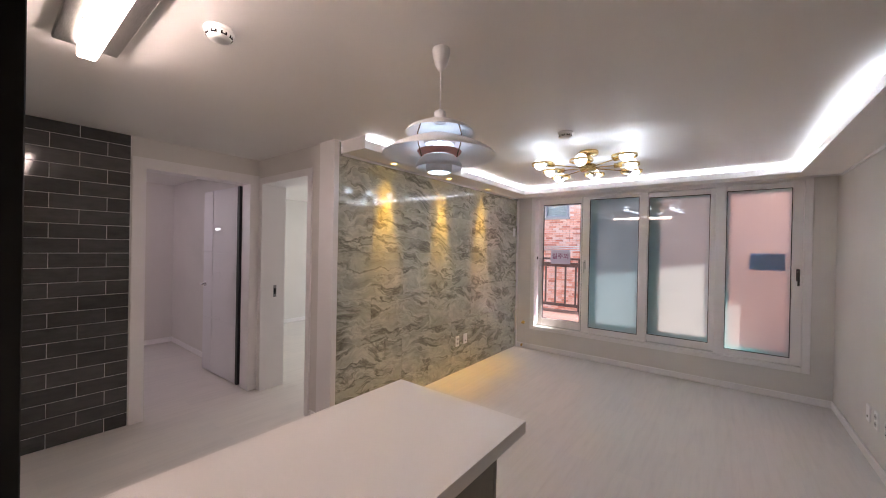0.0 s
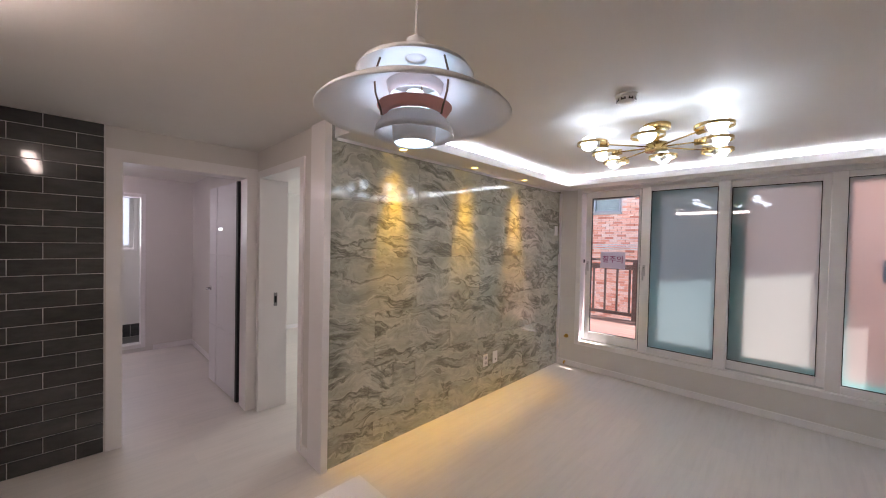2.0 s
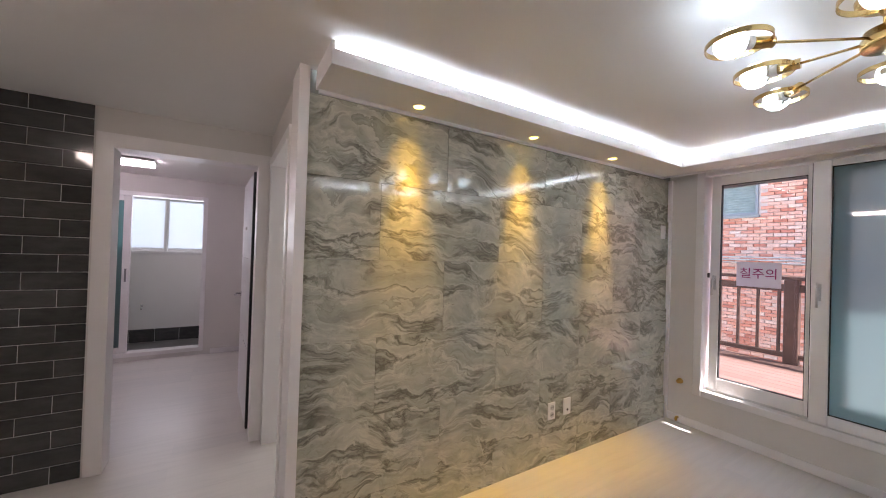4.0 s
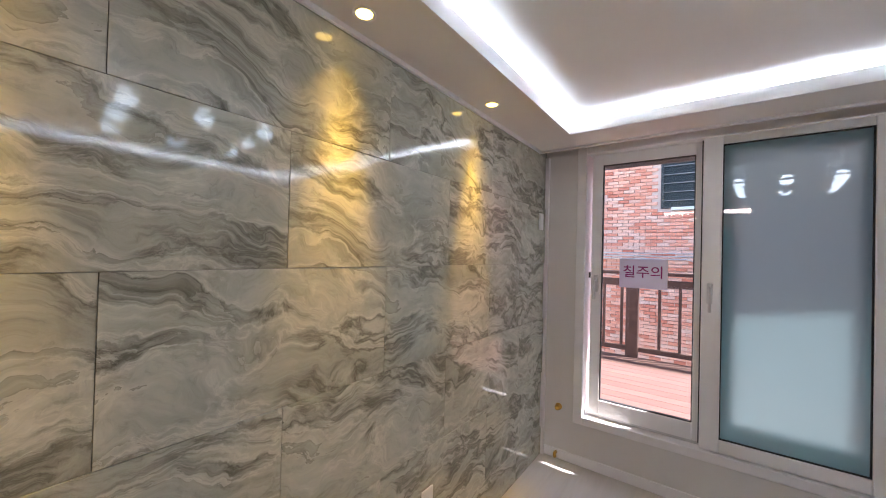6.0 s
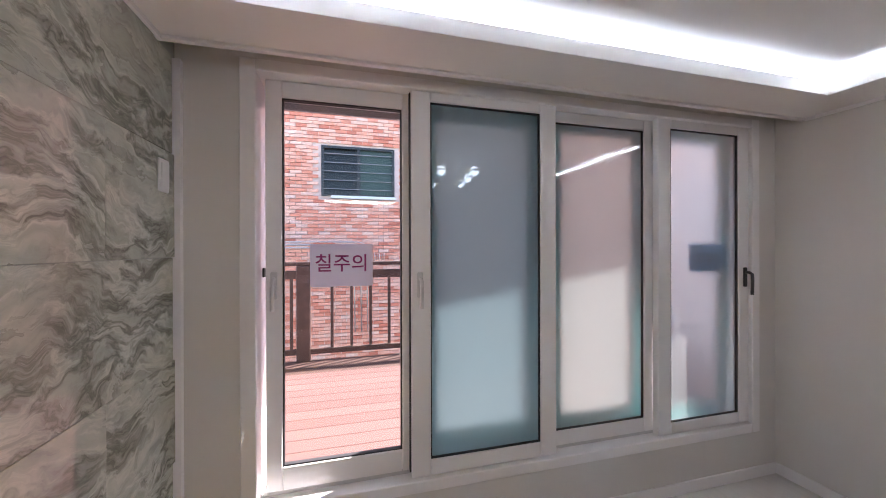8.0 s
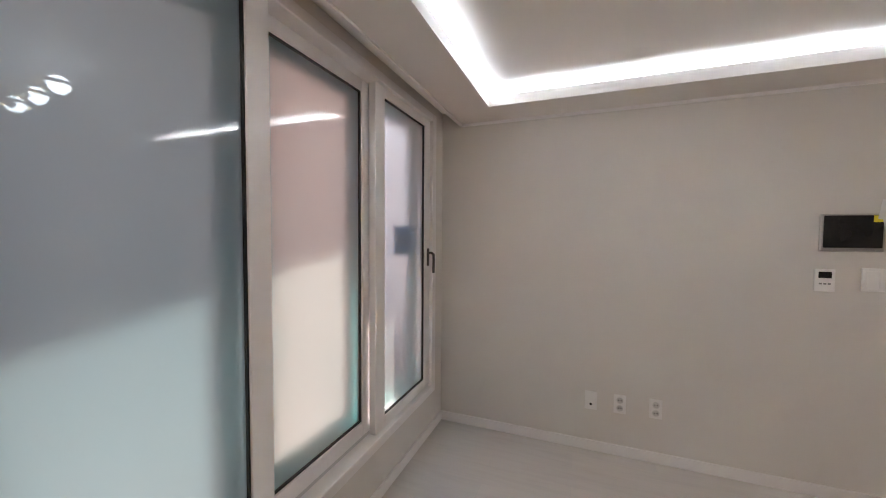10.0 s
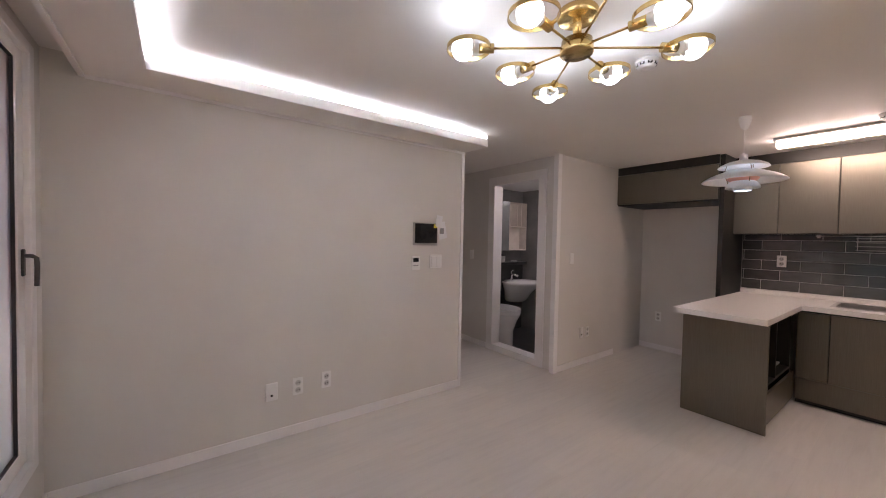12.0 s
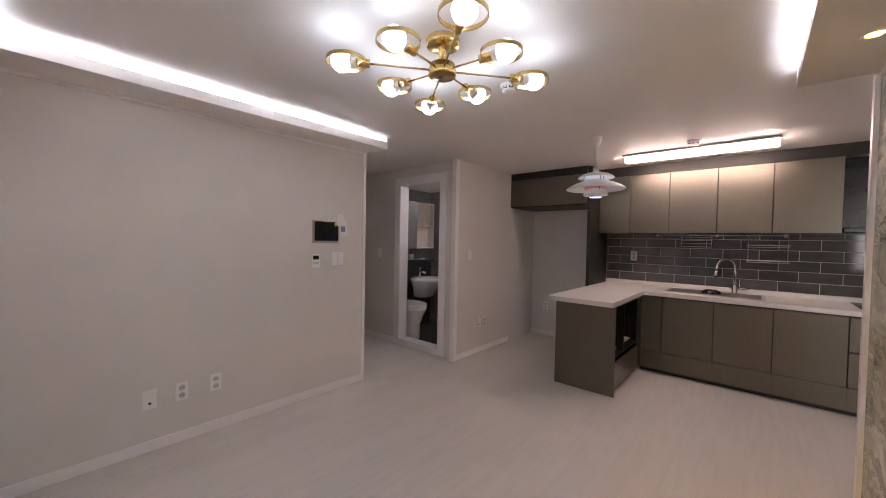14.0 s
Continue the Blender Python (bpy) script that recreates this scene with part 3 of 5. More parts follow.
# door casings
def casing(name, axis, a0, a1, b0, b1, top, w=0.06, d=0.012, label="white door casing", sill=0.0):
    """A white casing round an opening; axis is the wall's normal, a its range along the wall, b its range through it."""
    bm = bmesh.new()
    for lo, hi in ((a0 - w, a0 + 0.012), (a1 - 0.012, a1 + w)):
        spans = [(lo, hi, sill, top + w)]
        for u0, u1, z0, z1 in spans:
            if axis == "x":
                add_box(bm, b0 - d, b1 + d, u0, u1, z0, z1)
            else:
                add_box(bm, u0, u1, b0 - d, b1 + d, z0, z1)
    if axis == "x":
        add_box(bm, b0 - d, b1 + d, a0 + 0.012, a1 - 0.012, top - 0.012, top + w)
    else:
        add_box(bm, a0 + 0.012, a1 - 0.012, b0 - d, b1 + d, top - 0.012, top + w)
    return structure(name, bm, M_TRIM, label, "door casing")


casing("trim_bedroom_door", "x", DO[0], DO[1], TILEX - 0.15, TILEX, DO[2], 0.075)
casing("trim_second_door", "y", NO[0], NO[1], -3.25, -3.03, NO[2], 0.05)
casing("trim_bath_door", "y", BO[0], BO[1], -3.87, -3.75, BO[3], 0.09)
structure("trim_bath_sill", boxes((BO[0] + 0.012, BO[1] - 0.012, -3.884, -3.736, 0.0, BO[2] + 0.006)), M_TRIM, "white raised bathroom threshold", "threshold")

# baseboards
_b = bmesh.new()
BH = 0.068
for b in ((WX - 0.012, WX, -2.67, -0.012), (0.03, WX, -0.012, 0.0), (2.988, 3.0, -4.9, -3.77), (1.97, 3.0, BACK, BACK + 0.012), (BO[1] + 0.095, 5.2, -3.75, -3.738),
          (-0.28, -0.17, -3.262, -3.25), (-3.95, TILEX - 0.16, -3.232, -3.22), (-3.95, -3.938, -3.66, -3.23), (-3.95, -3.938, -3.08, 0.0)):
    add_box(_b, *b, 0, BH, 0.003)
structure("baseboard", _b, M_TRIM, "low white baseboards", "baseboard")


# ---------------------------------------------------------------- the large window
def frame_ring(x0, x1, z0, z1, y0, y1, w, wb=None, wt=None, bev=0.004):
    """Four bars of a frame as one mesh."""
    wb, wt = wb or w, wt or w
    bm = bmesh.new()
    add_box(bm, x0, x0 + w, y0, y1, z0, z1, bev)
    add_box(bm, x1 - w, x1, y0, y1, z0, z1, bev)
    add_box(bm, x0 + w, x1 - w, y0, y1, z0, z0 + wb, bev)
    add_box(bm, x0 + w, x1 - w, y0, y1, z1 - wt, z1, bev)
    return bm


def lever_handle(parent, at, material, name="handle"):
    """An upright lever on a small plate, facing -y."""
    x, y, z = at
    bm = box(x - 0.014, x + 0.014, y - 0.010, y, z - 0.06, z + 0.06, 0.004)
    tube([(x, y - 0.008, z + 0.03), (x, y - 0.03, z + 0.03), (x, y - 0.045, z + 0.02), (x, y - 0.047, z - 0.02), (x, y - 0.045, z - 0.105)], 0.009, 8, bm)
    return part(name, bm, material, parent, "grey lever handle")


win = tagged(new("window_1"), "white plastic four-panel sliding window with one clear and three frosted panes", "window", kind="structure")
part("window_frame", frame_ring(WO[0] - 0.02, WO[1] + 0.02, WO[2] - 0.02, WO[3], -0.018, 0.20, 0.062, 0.055, 0.05), M_PVC, win)
part("window_rail", boxes((WO[0] + 0.05, WO[1] - 0.05, 0.058, 0.064, WO[2] + 0.03, WO[2] + 0.06), (WO[0] + 0.05, WO[1] - 0.05, 0.10, 0.106, WO[2] + 0.03, WO[2] + 0.06)), M_HANDLE, win)


def sash(x0, x1, z0, z1, gx0, gx1, gz0, gz1, y, glass, label, profile=None):
    s = part("sash", bmesh.new(), profile or M_PVC, win, label)
    bm = bmesh.new()
    add_box(bm, x0, gx0, y, y + 0.042, z0, z1, 0.004)
    add_box(bm, gx1, x1, y, y + 0.042, z0, z1, 0.004)
    add_box(bm, gx0, gx1, y, y + 0.042, z0, gz0, 0.004)
    add_box(bm, gx0, gx1, y, y + 0.042, gz1, z1, 0.004)
    bm.to_mesh(s.data)
    bm.free()
    g = 0.006
    part("gasket", boxes((gx0, gx0 + g, y + 0.006, y + 0.03, gz0, gz1), (gx1 - g, gx1, y + 0.006, y + 0.03, gz0, gz1),
                         (gx0 + g, gx1 - g, y + 0.006, y + 0.03, gz0, gz0 + g), (gx0 + g, gx1 - g, y + 0.006, y + 0.03, gz1 - g, gz1)), M_SEAL, s, "black rubber gasket")
    p = part("pane", box(gx0 + g, gx1 - g, y + 0.018, y + 0.0182, gz0 + g, gz1 - g), glass, s)
    p.data.clear_geometry()
    p.data.from_pydata([(gx0 + g, y + 0.018, gz0 + g), (gx1 - g, y + 0.018, gz0 + g), (gx1 - g, y + 0.018, gz1 - g), (gx0 + g, y + 0.018, gz1 - g)], [], [(0, 1, 2, 3)])
    if glass is M_CLEAR:
        p.visible_shadow = False
    return s


YB, YF = 0.056, 0.006
s1 = sash(0.318, 0.985, 0.36, 2.175, 0.386, 0.918, 0.465, 2.10, YB, M_CLEAR, "white sash with a clear pane")
s2 = sash(0.955, 1.725, 0.35, 2.19, 1.048, 1.632, 0.425, 2.13, YF, M_FROSTDEEP, "white sash with a frosted pane")
s3 = sash(1.655, 2.425, 0.36, 2.175, 1.732, 2.335, 0.44, 2.115, YB, M_FROSTDEEP, "white sash with a frosted pane")
s4 = sash(2.385, 3.09, 0.35, 2.19, 2.478, 2.998, 0.415, 2.125, YF, M_FROST, "white sash with a frosted pane")
lever_handle(s1, (0.352, YB, 1.27), M_HANDLE)
lever_handle(s2, (0.995, YF, 1.26), M_HANDLE)
lever_handle(s4, (3.045, YF, 1.25), M_DARKHANDLE)
for z in (2.150, 0.375):
    part("roller_guide", boxes((2.405, 2.432, YB - 0.012, YB, z - 0.022, z + 0.022), (2.409, 2.428, YB - 0.016, YB - 0.012, z - 0.010, z + 0.010), bev=0.0015), M_GREYFAB, win, "grey plastic roller guide")
# black strip drawn for the shadow in the gap between two sashes
part("sash_gap_shade", box(0.9485, 0.9545, YF + 0.014, YF + 0.038, 0.372, 2.170), M_SEAL, s2, "black strip standing in for the shaded gap between sashes")
part("latch", box(0.312, 0.320, 0.02, 0.05, 1.31, 1.35, 0.002), M_BLACK, win)

# outer sashes, in the second track, and the notices stuck on them
YO = 0.158
sash(1.655, 2.425, 0.36, 2.175, 1.835, 2.34, 0.475, 2.10, YO, M_FROSTOUT, "teal outer sash with a frosted pane", M_TEALSASH)
sash(0.985, 1.70, 0.36, 2.175, 1.105, 1.635, 0.475, 2.10, YO + 0.002, M_FROSTTEAL, "teal outer sash with a frosted pane", M_TEALSASH)
sash(2.40, 3.09, 0.36, 2.175, 2.505, 3.01, 0.43, 2.11, YO + 0.01, M_CLEAR, "teal outer sash with a clear pane", M_TEALSASH)

part("outer_head", box(0.30, 0.99, 0.165, 0.198, 2.128, 2.176, 0.002), M_PVC, win)
# grey bar whose dark colour gives the shade of the recess here
part("recess_shade", box(0.30, 0.99, 0.182, 0.196, 2.094, 2.127, 0.002), M_GREYFAB, win, "dark grey strip standing in for the shaded recess under the head")

notice = thing("notice", (0.64, YB + 0.0165, 1.355), "white paper notice with magenta lettering taped to the glass", "notice")
part("sheet", box(-0.14, 0.14, 0, 0.0008, -0.098, 0.098), M_THINPAPER, notice)
_t = bpy.data.curves.new("lettering", "FONT")
_t.offset = 0.0006
_t.body, _t.size, _t.align_x, _t.align_y, _t.extrude = "칠주의", 0.088, "CENTER", "CENTER", 0.0003
_t.materials.append(M_INK)
_o = new("lettering", _t)
_o.parent = notice
_o.matrix_basis = pose(0, -0.001, 0.005, 90, 0, 0)
_o["label"] = "magenta hand-sized lettering"
n2 = thing("notice", (2.82, 0.085, 1.37), "blue-white notice stuck behind the frosted glass", "notice")
part("sheet", box(-0.14, 0.14, 0, 0.0008, -0.09, 0.09), M_BLUESHEET, n2)
part("lettering", boxes((-0.10, -0.04, -0.002, 0.0, -0.03, 0.03), (-0.025, 0.03, -0.002, 0.0, -0.03, 0.03), (0.045, 0.10, -0.002, 0.0, -0.03, 0.03)), M_GREYFAB, n2)

# ---------------------------------------------------------------- lamps
def globe_chandelier(cx, cy):
    t = thing("chandelier", (cx, cy, CEIL), "brass eight-arm ceiling chandelier with ringed white globe bulbs, lit", "chandelier")
    part("canopy", lathe([(0, 0), (0.075, 0), (0.078, -0.006), (0.076, -0.030), (0.07, -0.034), (0, -0.034)]), M_BRASS, t)
    part("stem", lathe([(0.017, -0.034), (0.017, -0.121), (0, -0.121)], 16), M_BRASS, t)
    part("hub", lathe([(0, -0.111), (0.058, -0.114), (0.060, -0.136), (0.064, -0.138), (0.064, -0.164), (0.060, -0.168), (0, -0.168)]), M_BRASS, t)
    for k in range(8):
        a = radians(6 + 45 * k)
        c, s = math.cos(a), math.sin(a)
        reach = 1.0 if k % 2 else 0.70
        arm = part("arm", tube([(0.05 * c, 0.05 * s, -0.141), ((0.425 * reach - 0.09) * c, (0.425 * reach - 0.09) * s, -0.141)], 0.0045, 8), M_BRASS, t)
        sock = part("socket", tube([((0.425 * reach - d) * c, (0.425 * reach - d) * s, -0.141) for d in (0.10, 0.097, 0.04)], 0.018, 14), M_BRASS, arm)
        r, n = 0.088, 36
        rc = Vector((0.425 * reach * c, 0.425 * reach * s, -0.141))
        ring = bmesh.new()
        loops = []
        for i in range(n):
            b = 2 * math.pi * i / n
            d = Vector((math.cos(b), math.sin(b), 0))
            loops.append([ring.verts.new(rc + d * rr + Vector((0, 0, zz))) for rr, zz in ((r, -0.008), (r, 0.008), (r - 0.003, 0.008), (r - 0.003, -0.008))])
        for i in range(n):
            p, q = loops[i], loops[(i + 1) % n]
            for j in range(4):
                ring.faces.new((p[j], q[j], q[(j + 1) % 4], p[(j + 1) % 4]))
        part("ring", ring, M_BRASS, arm)
        # the bulb: white neck, then a globe lying along the arm
        neck = tube([((0.425 * reach - d) * c, (0.425 * reach - d) * s, -0.141) for d in (0.04, 0.025, 0.012)], 0.02, 14)
        part("bulb_neck", neck, M_WHITE, sock)
        bulb = bmesh.new()
        bmesh.ops.create_uvsphere(bulb, u_segments=18, v_segments=12, radius=0.046)
        bmesh.ops.translate(bulb, vec=((0.425 * reach + 0.022) * c, (0.425 * reach + 0.022) * s, -0.141), verts=bulb.verts)
        for f in bulb.faces:
            f.smooth = True
        back = bulb.copy()
        out = Vector((c, s, 0))
        for b_, keep in ((bulb, True), (back, False)):
            gone = [f for f in b_.faces if ((f.calc_center_median() - Vector(((0.425 * reach + 0.022) * c, (0.425 * reach + 0.022) * s, -0.141))).dot(out) > -0.034) != keep]
            bmesh.ops.delete(b_, geom=gone, context="FACES")
        part("bulb", bulb, M_BULB, sock, "glowing white globe bulb")
        part("bulb_base", back, M_WHITE, sock, "white plastic bulb base")
    return t


globe_chandelier(1.54, -1.815)


def pendant(cx, cy):
    t = thing("pendant_lamp", (cx, cy, CEIL), "white tiered-shade pendant lamp with a salmon inner ring, lit", "pendant lamp")
    part("canopy", lathe([(0, 0), (0.036, 0), (0.038, -0.012), (0.036, -0.03), (0.026, -0.068), (0.014, -0.088), (0.008, -0.094), (0, -0.094)]), M_SHADE, t)
    part("cord", tube([(0, 0, -0.09), (0, 0, -0.305)], 0.003, 8), M_WHITE, t)
    part("cap", lathe([(0, -0.268), (0.010, -0.268), (0.012, -0.276), (0.024, -0.278), (0.025, -0.320), (0, -0.321)], 20), M_SHADE, t)
    part("top_shade", lathe([(0.028, -0.321), (0.06, -0.325), (0.10, -0.336), (0.136, -0.355), (0.147, -0.369), (0.145, -0.370), (0.133, -0.358), (0.098, -0.340), (0.06, -0.329), (0.028, -0.324)], 48), M_SHADE, t)
    part("main_shade", lathe([(0.072, -0.385), (0.11, -0.398), (0.16, -0.417), (0.202, -0.437), (0.230, -0.455), (0.241, -0.467), (0.239, -0.469), (0.227, -0.459),
                              (0.203, -0.441), (0.158, -0.421), (0.11, -0.402), (0.072, -0.389)], 64), M_SHADE, t)
    part("inner_cone", lathe([(0.072, -0.383), (0.069, -0.400), (0.062, -0.416), (0.060, -0.416), (0.066, -0.400), (0.069, -0.383)], 40), M_SHADE, t)
    part("colour_ring", lathe([(0.094, -0.445), (0.085, -0.459), (0.072, -0.467), (0.070, -0.467), (0.083, -0.458), (0.092, -0.444)], 40), M_PINK, t, "salmon ring")
    part("lower_shade", lathe([(0.068, -0.467), (0.082, -0.479), (0.096, -0.500), (0.100, -0.517), (0.098, -0.518), (0.094, -0.502), (0.080, -0.482), (0.066, -0.470)], 48), M_SHADE, t)
    part("bottom_sleeve", lathe([(0.056, -0.478), (0.054, -0.522), (0.051, -0.536), (0.049, -0.536), (0.052, -0.522), (0.054, -0.478)], 40), M_SHADE, t)
    part("bulb", lathe([(0, -0.398), (0.02, -0.406), (0.034, -0.430), (0.036, -0.452), (0.028, -0.480), (0, -0.495)], 20), M_PENDBULB, t, "glowing white bulb")
    part("diffuser", lathe([(0, -0.529), (0.0495, -0.529), (0.0495, -0.532), (0, -0.532)], 32), M_PENDBULB, t, "glowing lower disc")
    for k in range(3):
        a = radians(8 + 120 * k)
        c, s = math.cos(a), math.sin(a)
        part("strut", tube([(r * c, r * s, z) for r, z in ((0.09, -0.340), (0.104, -0.385), (0.100, -0.425), (0.088, -0.460), (0.084, -0.477))], 0.0025, 6), M_BRONZE, t, "thin bronze strut")
    # the shades hang a little higher on the cord
    for ob in t.children:
        if ob.name.split(".")[0] not in ("canopy", "cord"):
            ob.location.z += 0.013
    return t


pendant(1.495, -3.78)


def spot_light(y):
    t = thing("downlight", (0.115, y, SOFF), "small recessed warm downlight, lit", "downlight", "downlights along the marble wall")
    part("ring", lathe([(0.027, -0.001), (0.036, -0.001), (0.037, -0.004), (0.034, -0.006), (0.027, -0.003)], 28), M_WHITE, t)
    part("lens", lathe([(0, -0.002), (0.027, -0.002), (0.027, -0.0025), (0, -0.0025)], 24), M_SPOTLENS, t, "glowing warm lens")
    # the lens throws a tight core inside a weak wide skirt
    light_lamp("downlight_skirt", "SPOT", SPOT, (1.0, 0.57, 0.04), look((0.115, y, SOFF - 0.012), (0.05, y, 0.8)), 0.028, 80, 1.0)
    light_lamp("downlight_core", "SPOT", SPOT * 9, (1.0, 0.57, 0.04), look((0.115, y, SOFF - 0.012), (0.02, y, 0.4)), 0.028, 37, 1.0)


for y in (-2.70, -1.88, -1.06):
    spot_light(y)


def bar_light(name, cx, cy, length, turn, z, glow, label):
    t = thing(name, (cx, cy, z), label, "ceiling light", turn=turn)
    h = length / 2
    part("housing", box(-h - 0.008, h + 0.008, -0.10, 0.10, -0.024, 0, 0.003), M_STEEL, t)
    part("diffuser", box(-h, h, -0.030, 0.030, -0.072, -0.024, 0.006), glow, t, "glowing white diffuser")
    for x in (-h * 0.5, h * 0.5):
        part("knob", lathe([(0, -0.036), (0.006, -0.034), (0.006, -0.028), (0, -0.028)], 10, centre=(x, -0.045, 0)), M_CHROME, t)
    return t


bar_light("kitchen_light", 0.907, -4.70, 1.19, 0, CEIL, M_BAR, "long slim kitchen ceiling light with a lit diffuser")
bar_light("bedroom_light", -2.93, -4.65, 0.95, 90, CEIL, M_BARCOOL, "long slim bedroom ceiling light with a lit diffuser")
bl = thing("bathroom_light", (3.42, -4.45, 2.16), "small round bathroom ceiling light, lit", "ceiling light")
part("diffuser", lathe([(0, 0), (0.09, 0), (0.085, -0.03), (0.05, -0.04), (0, -0.042)], 24), M_BATHGLOW, bl)


def detector(x, y, label):
    t = thing("smoke_detector", (x, y, CEIL), label, "smoke detector", "smoke detectors")
    part("base", lathe([(0, 0), (0.052, 0), (0.053, -0.012), (0.050, -0.015), (0, -0.015)], 32), M_WHITE, t)
    part("body", lathe([(0.046, -0.015), (0.046, -0.028), (0.038, -0.040), (0.020, -0.043), (0, -0.043)], 32), M_WHITE, t)
    for k in range(8):
        a = 2 * math.pi * k / 8
        bm = box(-0.011, 0.011, 0.0405, 0.0455, -0.033, -0.021, 0.001)
        bmesh.ops.rotate(bm, verts=bm.verts, matrix=Matrix.Rotation(a, 3, "Z"))
        part("vent", bm, M_BLACK, t)
    return t


detector(1.55, -2.415, "round white smoke detector on the living room ceiling")
detector(0.875, -4.40, "round white smoke detector on the kitchen ceiling")


# ---------------------------------------------------------------- wall plates
def plate(name, at, facing, w, h, label, category, kind="socket"):
    """A wall plate; built facing -y, then turned: facing is the heading in degrees of its outward side from -y."""
    t = thing(name, at, label, category, "wall plates", facing)
    part("plate", box(-w / 2, w / 2, -0.009, 0, -h / 2, h / 2, 0.003), M_WHITE, t)
    if kind == "socket":
        for z in (h * 0.21, -h * 0.21):
            bm = lathe([(0.019, 0), (0.0195, 0.0015), (0.0185, 0.003), (0.0165, 0.003), (0.016, 0.0006), (0, 0.0006)], 20)
            bmesh.ops.rotate(bm, verts=bm.verts, matrix=Matrix.Rotation(radians(90), 3, "X"))
            bmesh.ops.translate(bm, verts=bm.verts, vec=(0, -0.009, z))
            sk = part("socket", bm, M_SOCKET, t)
            holes = bmesh.new()
            for x in (-0.007, 0.007):
                tube([(x, -0.0112, z), (x, -0.0090, z)], 0.0036, 8, holes)
            part("hole", holes, M_BLACK, sk)
    elif kind == "jack":
        part("jack", lathe([(0, 0), (0.008, 0), (0.008, 0.003), (0, 0.003)], 12, centre=(0, 0, 0)), M_BLACK, t).matrix_basis = pose(0, -0.009, -h * 0.2, 90, 0, 0)
    elif kind == "switch":
        n = max(1, round(w / 0.06))
        for k in range(n):
            c = (k - (n - 1) / 2) * (w * 0.8 / n)
            part("rocker", box(c - w * 0.38 / n, c + w * 0.38 / n, -0.013, -0.009, -h * 0.38, h * 0.38, 0.0015), M_WHITE, t)
    elif kind == "thermostat":
        part("display", box(-w * 0.32, w * 0.32, -0.0105, -0.009, 0.012, h * 0.38, 0.0005), M_BLACK, t)
        for x in (-0.018, 0.0, 0.018):
            part("button", box(x - 0.006, x + 0.006, -0.011, -0.009, -0.022, -0.014, 0.0005), M_GREYFAB, t)
    return t


E_, W_ = -90, 90
plate("tv_socket", (WX, -1.055, 0.332), E_, 0.075, 0.12, "white aerial socket plate on the greige wall", "socket", "jack")
plate("power_socket", (WX, -1.225, 0.335), E_, 0.07, 0.12, "white double power socket on the greige wall", "socket")
plate("power_socket", (WX, -1.425, 0.34), E_, 0.07, 0.12, "white double power socket on the greige wall", "socket")
plate("thermostat", (WX, -2.183, 1.178), E_, 0.085, 0.12, "white wall thermostat with a small dark display", "thermostat", "thermostat")
plate("light_switch", (WX, -2.392, 1.189), E_, 0.13, 0.12, "white wide double light switch", "switch", "switch")
plate("power_socket", (0.011, -1.53, 0.36), W_, 0.07, 0.12, "white double power socket on the marble wall", "socket")
plate("tv_socket", (0.011, -1.37, 0.365), W_, 0.075, 0.12, "white aerial socket plate on the marble wall", "socket", "jack")
plate("light_switch", (0.011, -0.13, 1.70), W_, 0.07, 0.12, "white single switch plate high on the marble wall", "switch", "switch")
plate("light_switch", (3.0, -3.99, 1.205), E_, 0.07, 0.12, "white single light switch beside the bathroom door", "switch", "switch")
plate("tv_socket", (3.0, -4.21, 0.366), E_, 0.07, 0.12, "white socket plate near the refrigerator niche", "socket", "jack")
plate("power_socket", (3.0, -4.325, 0.363), E_, 0.07, 0.12, "white double power socket near the refrigerator niche", "socket")
plate("power_socket", (2.77, BACK, 0.434), 180, 0.07, 0.12, "white power socket inside the refrigerator niche", "socket")
plate("light_switch", (4.37, -3.75, 1.19), 180, 0.07, 0.12, "white single light switch on the hall wall", "switch", "switch")
plate("power_socket", (1.60, BACK + 0.011, 1.226), 180, 0.075, 0.12, "white power socket on the tiled splashback", "socket")

ph = thing("video_intercom", (WX, -2.275, 1.43), "black video intercom with silver rim and paper tag", "intercom", turn=E_)
part("back_plate", box(-0.125, 0.125, -0.022, 0, -0.098, 0.098, 0.005), M_STEEL, ph, "silver rim")
part("screen", box(-0.115, 0.115, -0.027, -0.022, -0.078, 0.090, 0.003), M_BLACK, ph, "black glossy front")
part("sticker", box(0.075, 0.112, -0.029, -0.027, 0.055, 0.088), M_YELLOW, ph, "yellow corner sticker")
_bm = box(-0.045, 0.045, -0.033, -0.030, -0.075, 0.075)
bmesh.ops.rotate(_bm, verts=_bm.verts, matrix=Matrix.Rotation(radians(-12), 3, "Y"))
_tag = part("paper_tag", _bm, M_PAPER, ph, "white printed paper tag")
_tag.location = (0.160, 0, 0.035)
_bm = box(-0.024, 0.020, -0.0345, -0.033, -0.03, 0.02)
part("print", _bm, M_GREYFAB, _tag, "dark printed square")
_bm = box(-0.032, 0.032, -0.037, -0.034, -0.05, 0.05)
bmesh.ops.rotate(_bm, verts=_bm.verts, matrix=Matrix.Rotation(radians(8), 3, "Y"))
part("paper_tag", _bm, M_PAPER, ph, "white paper tag").location = (0.125, 0, 0.115)

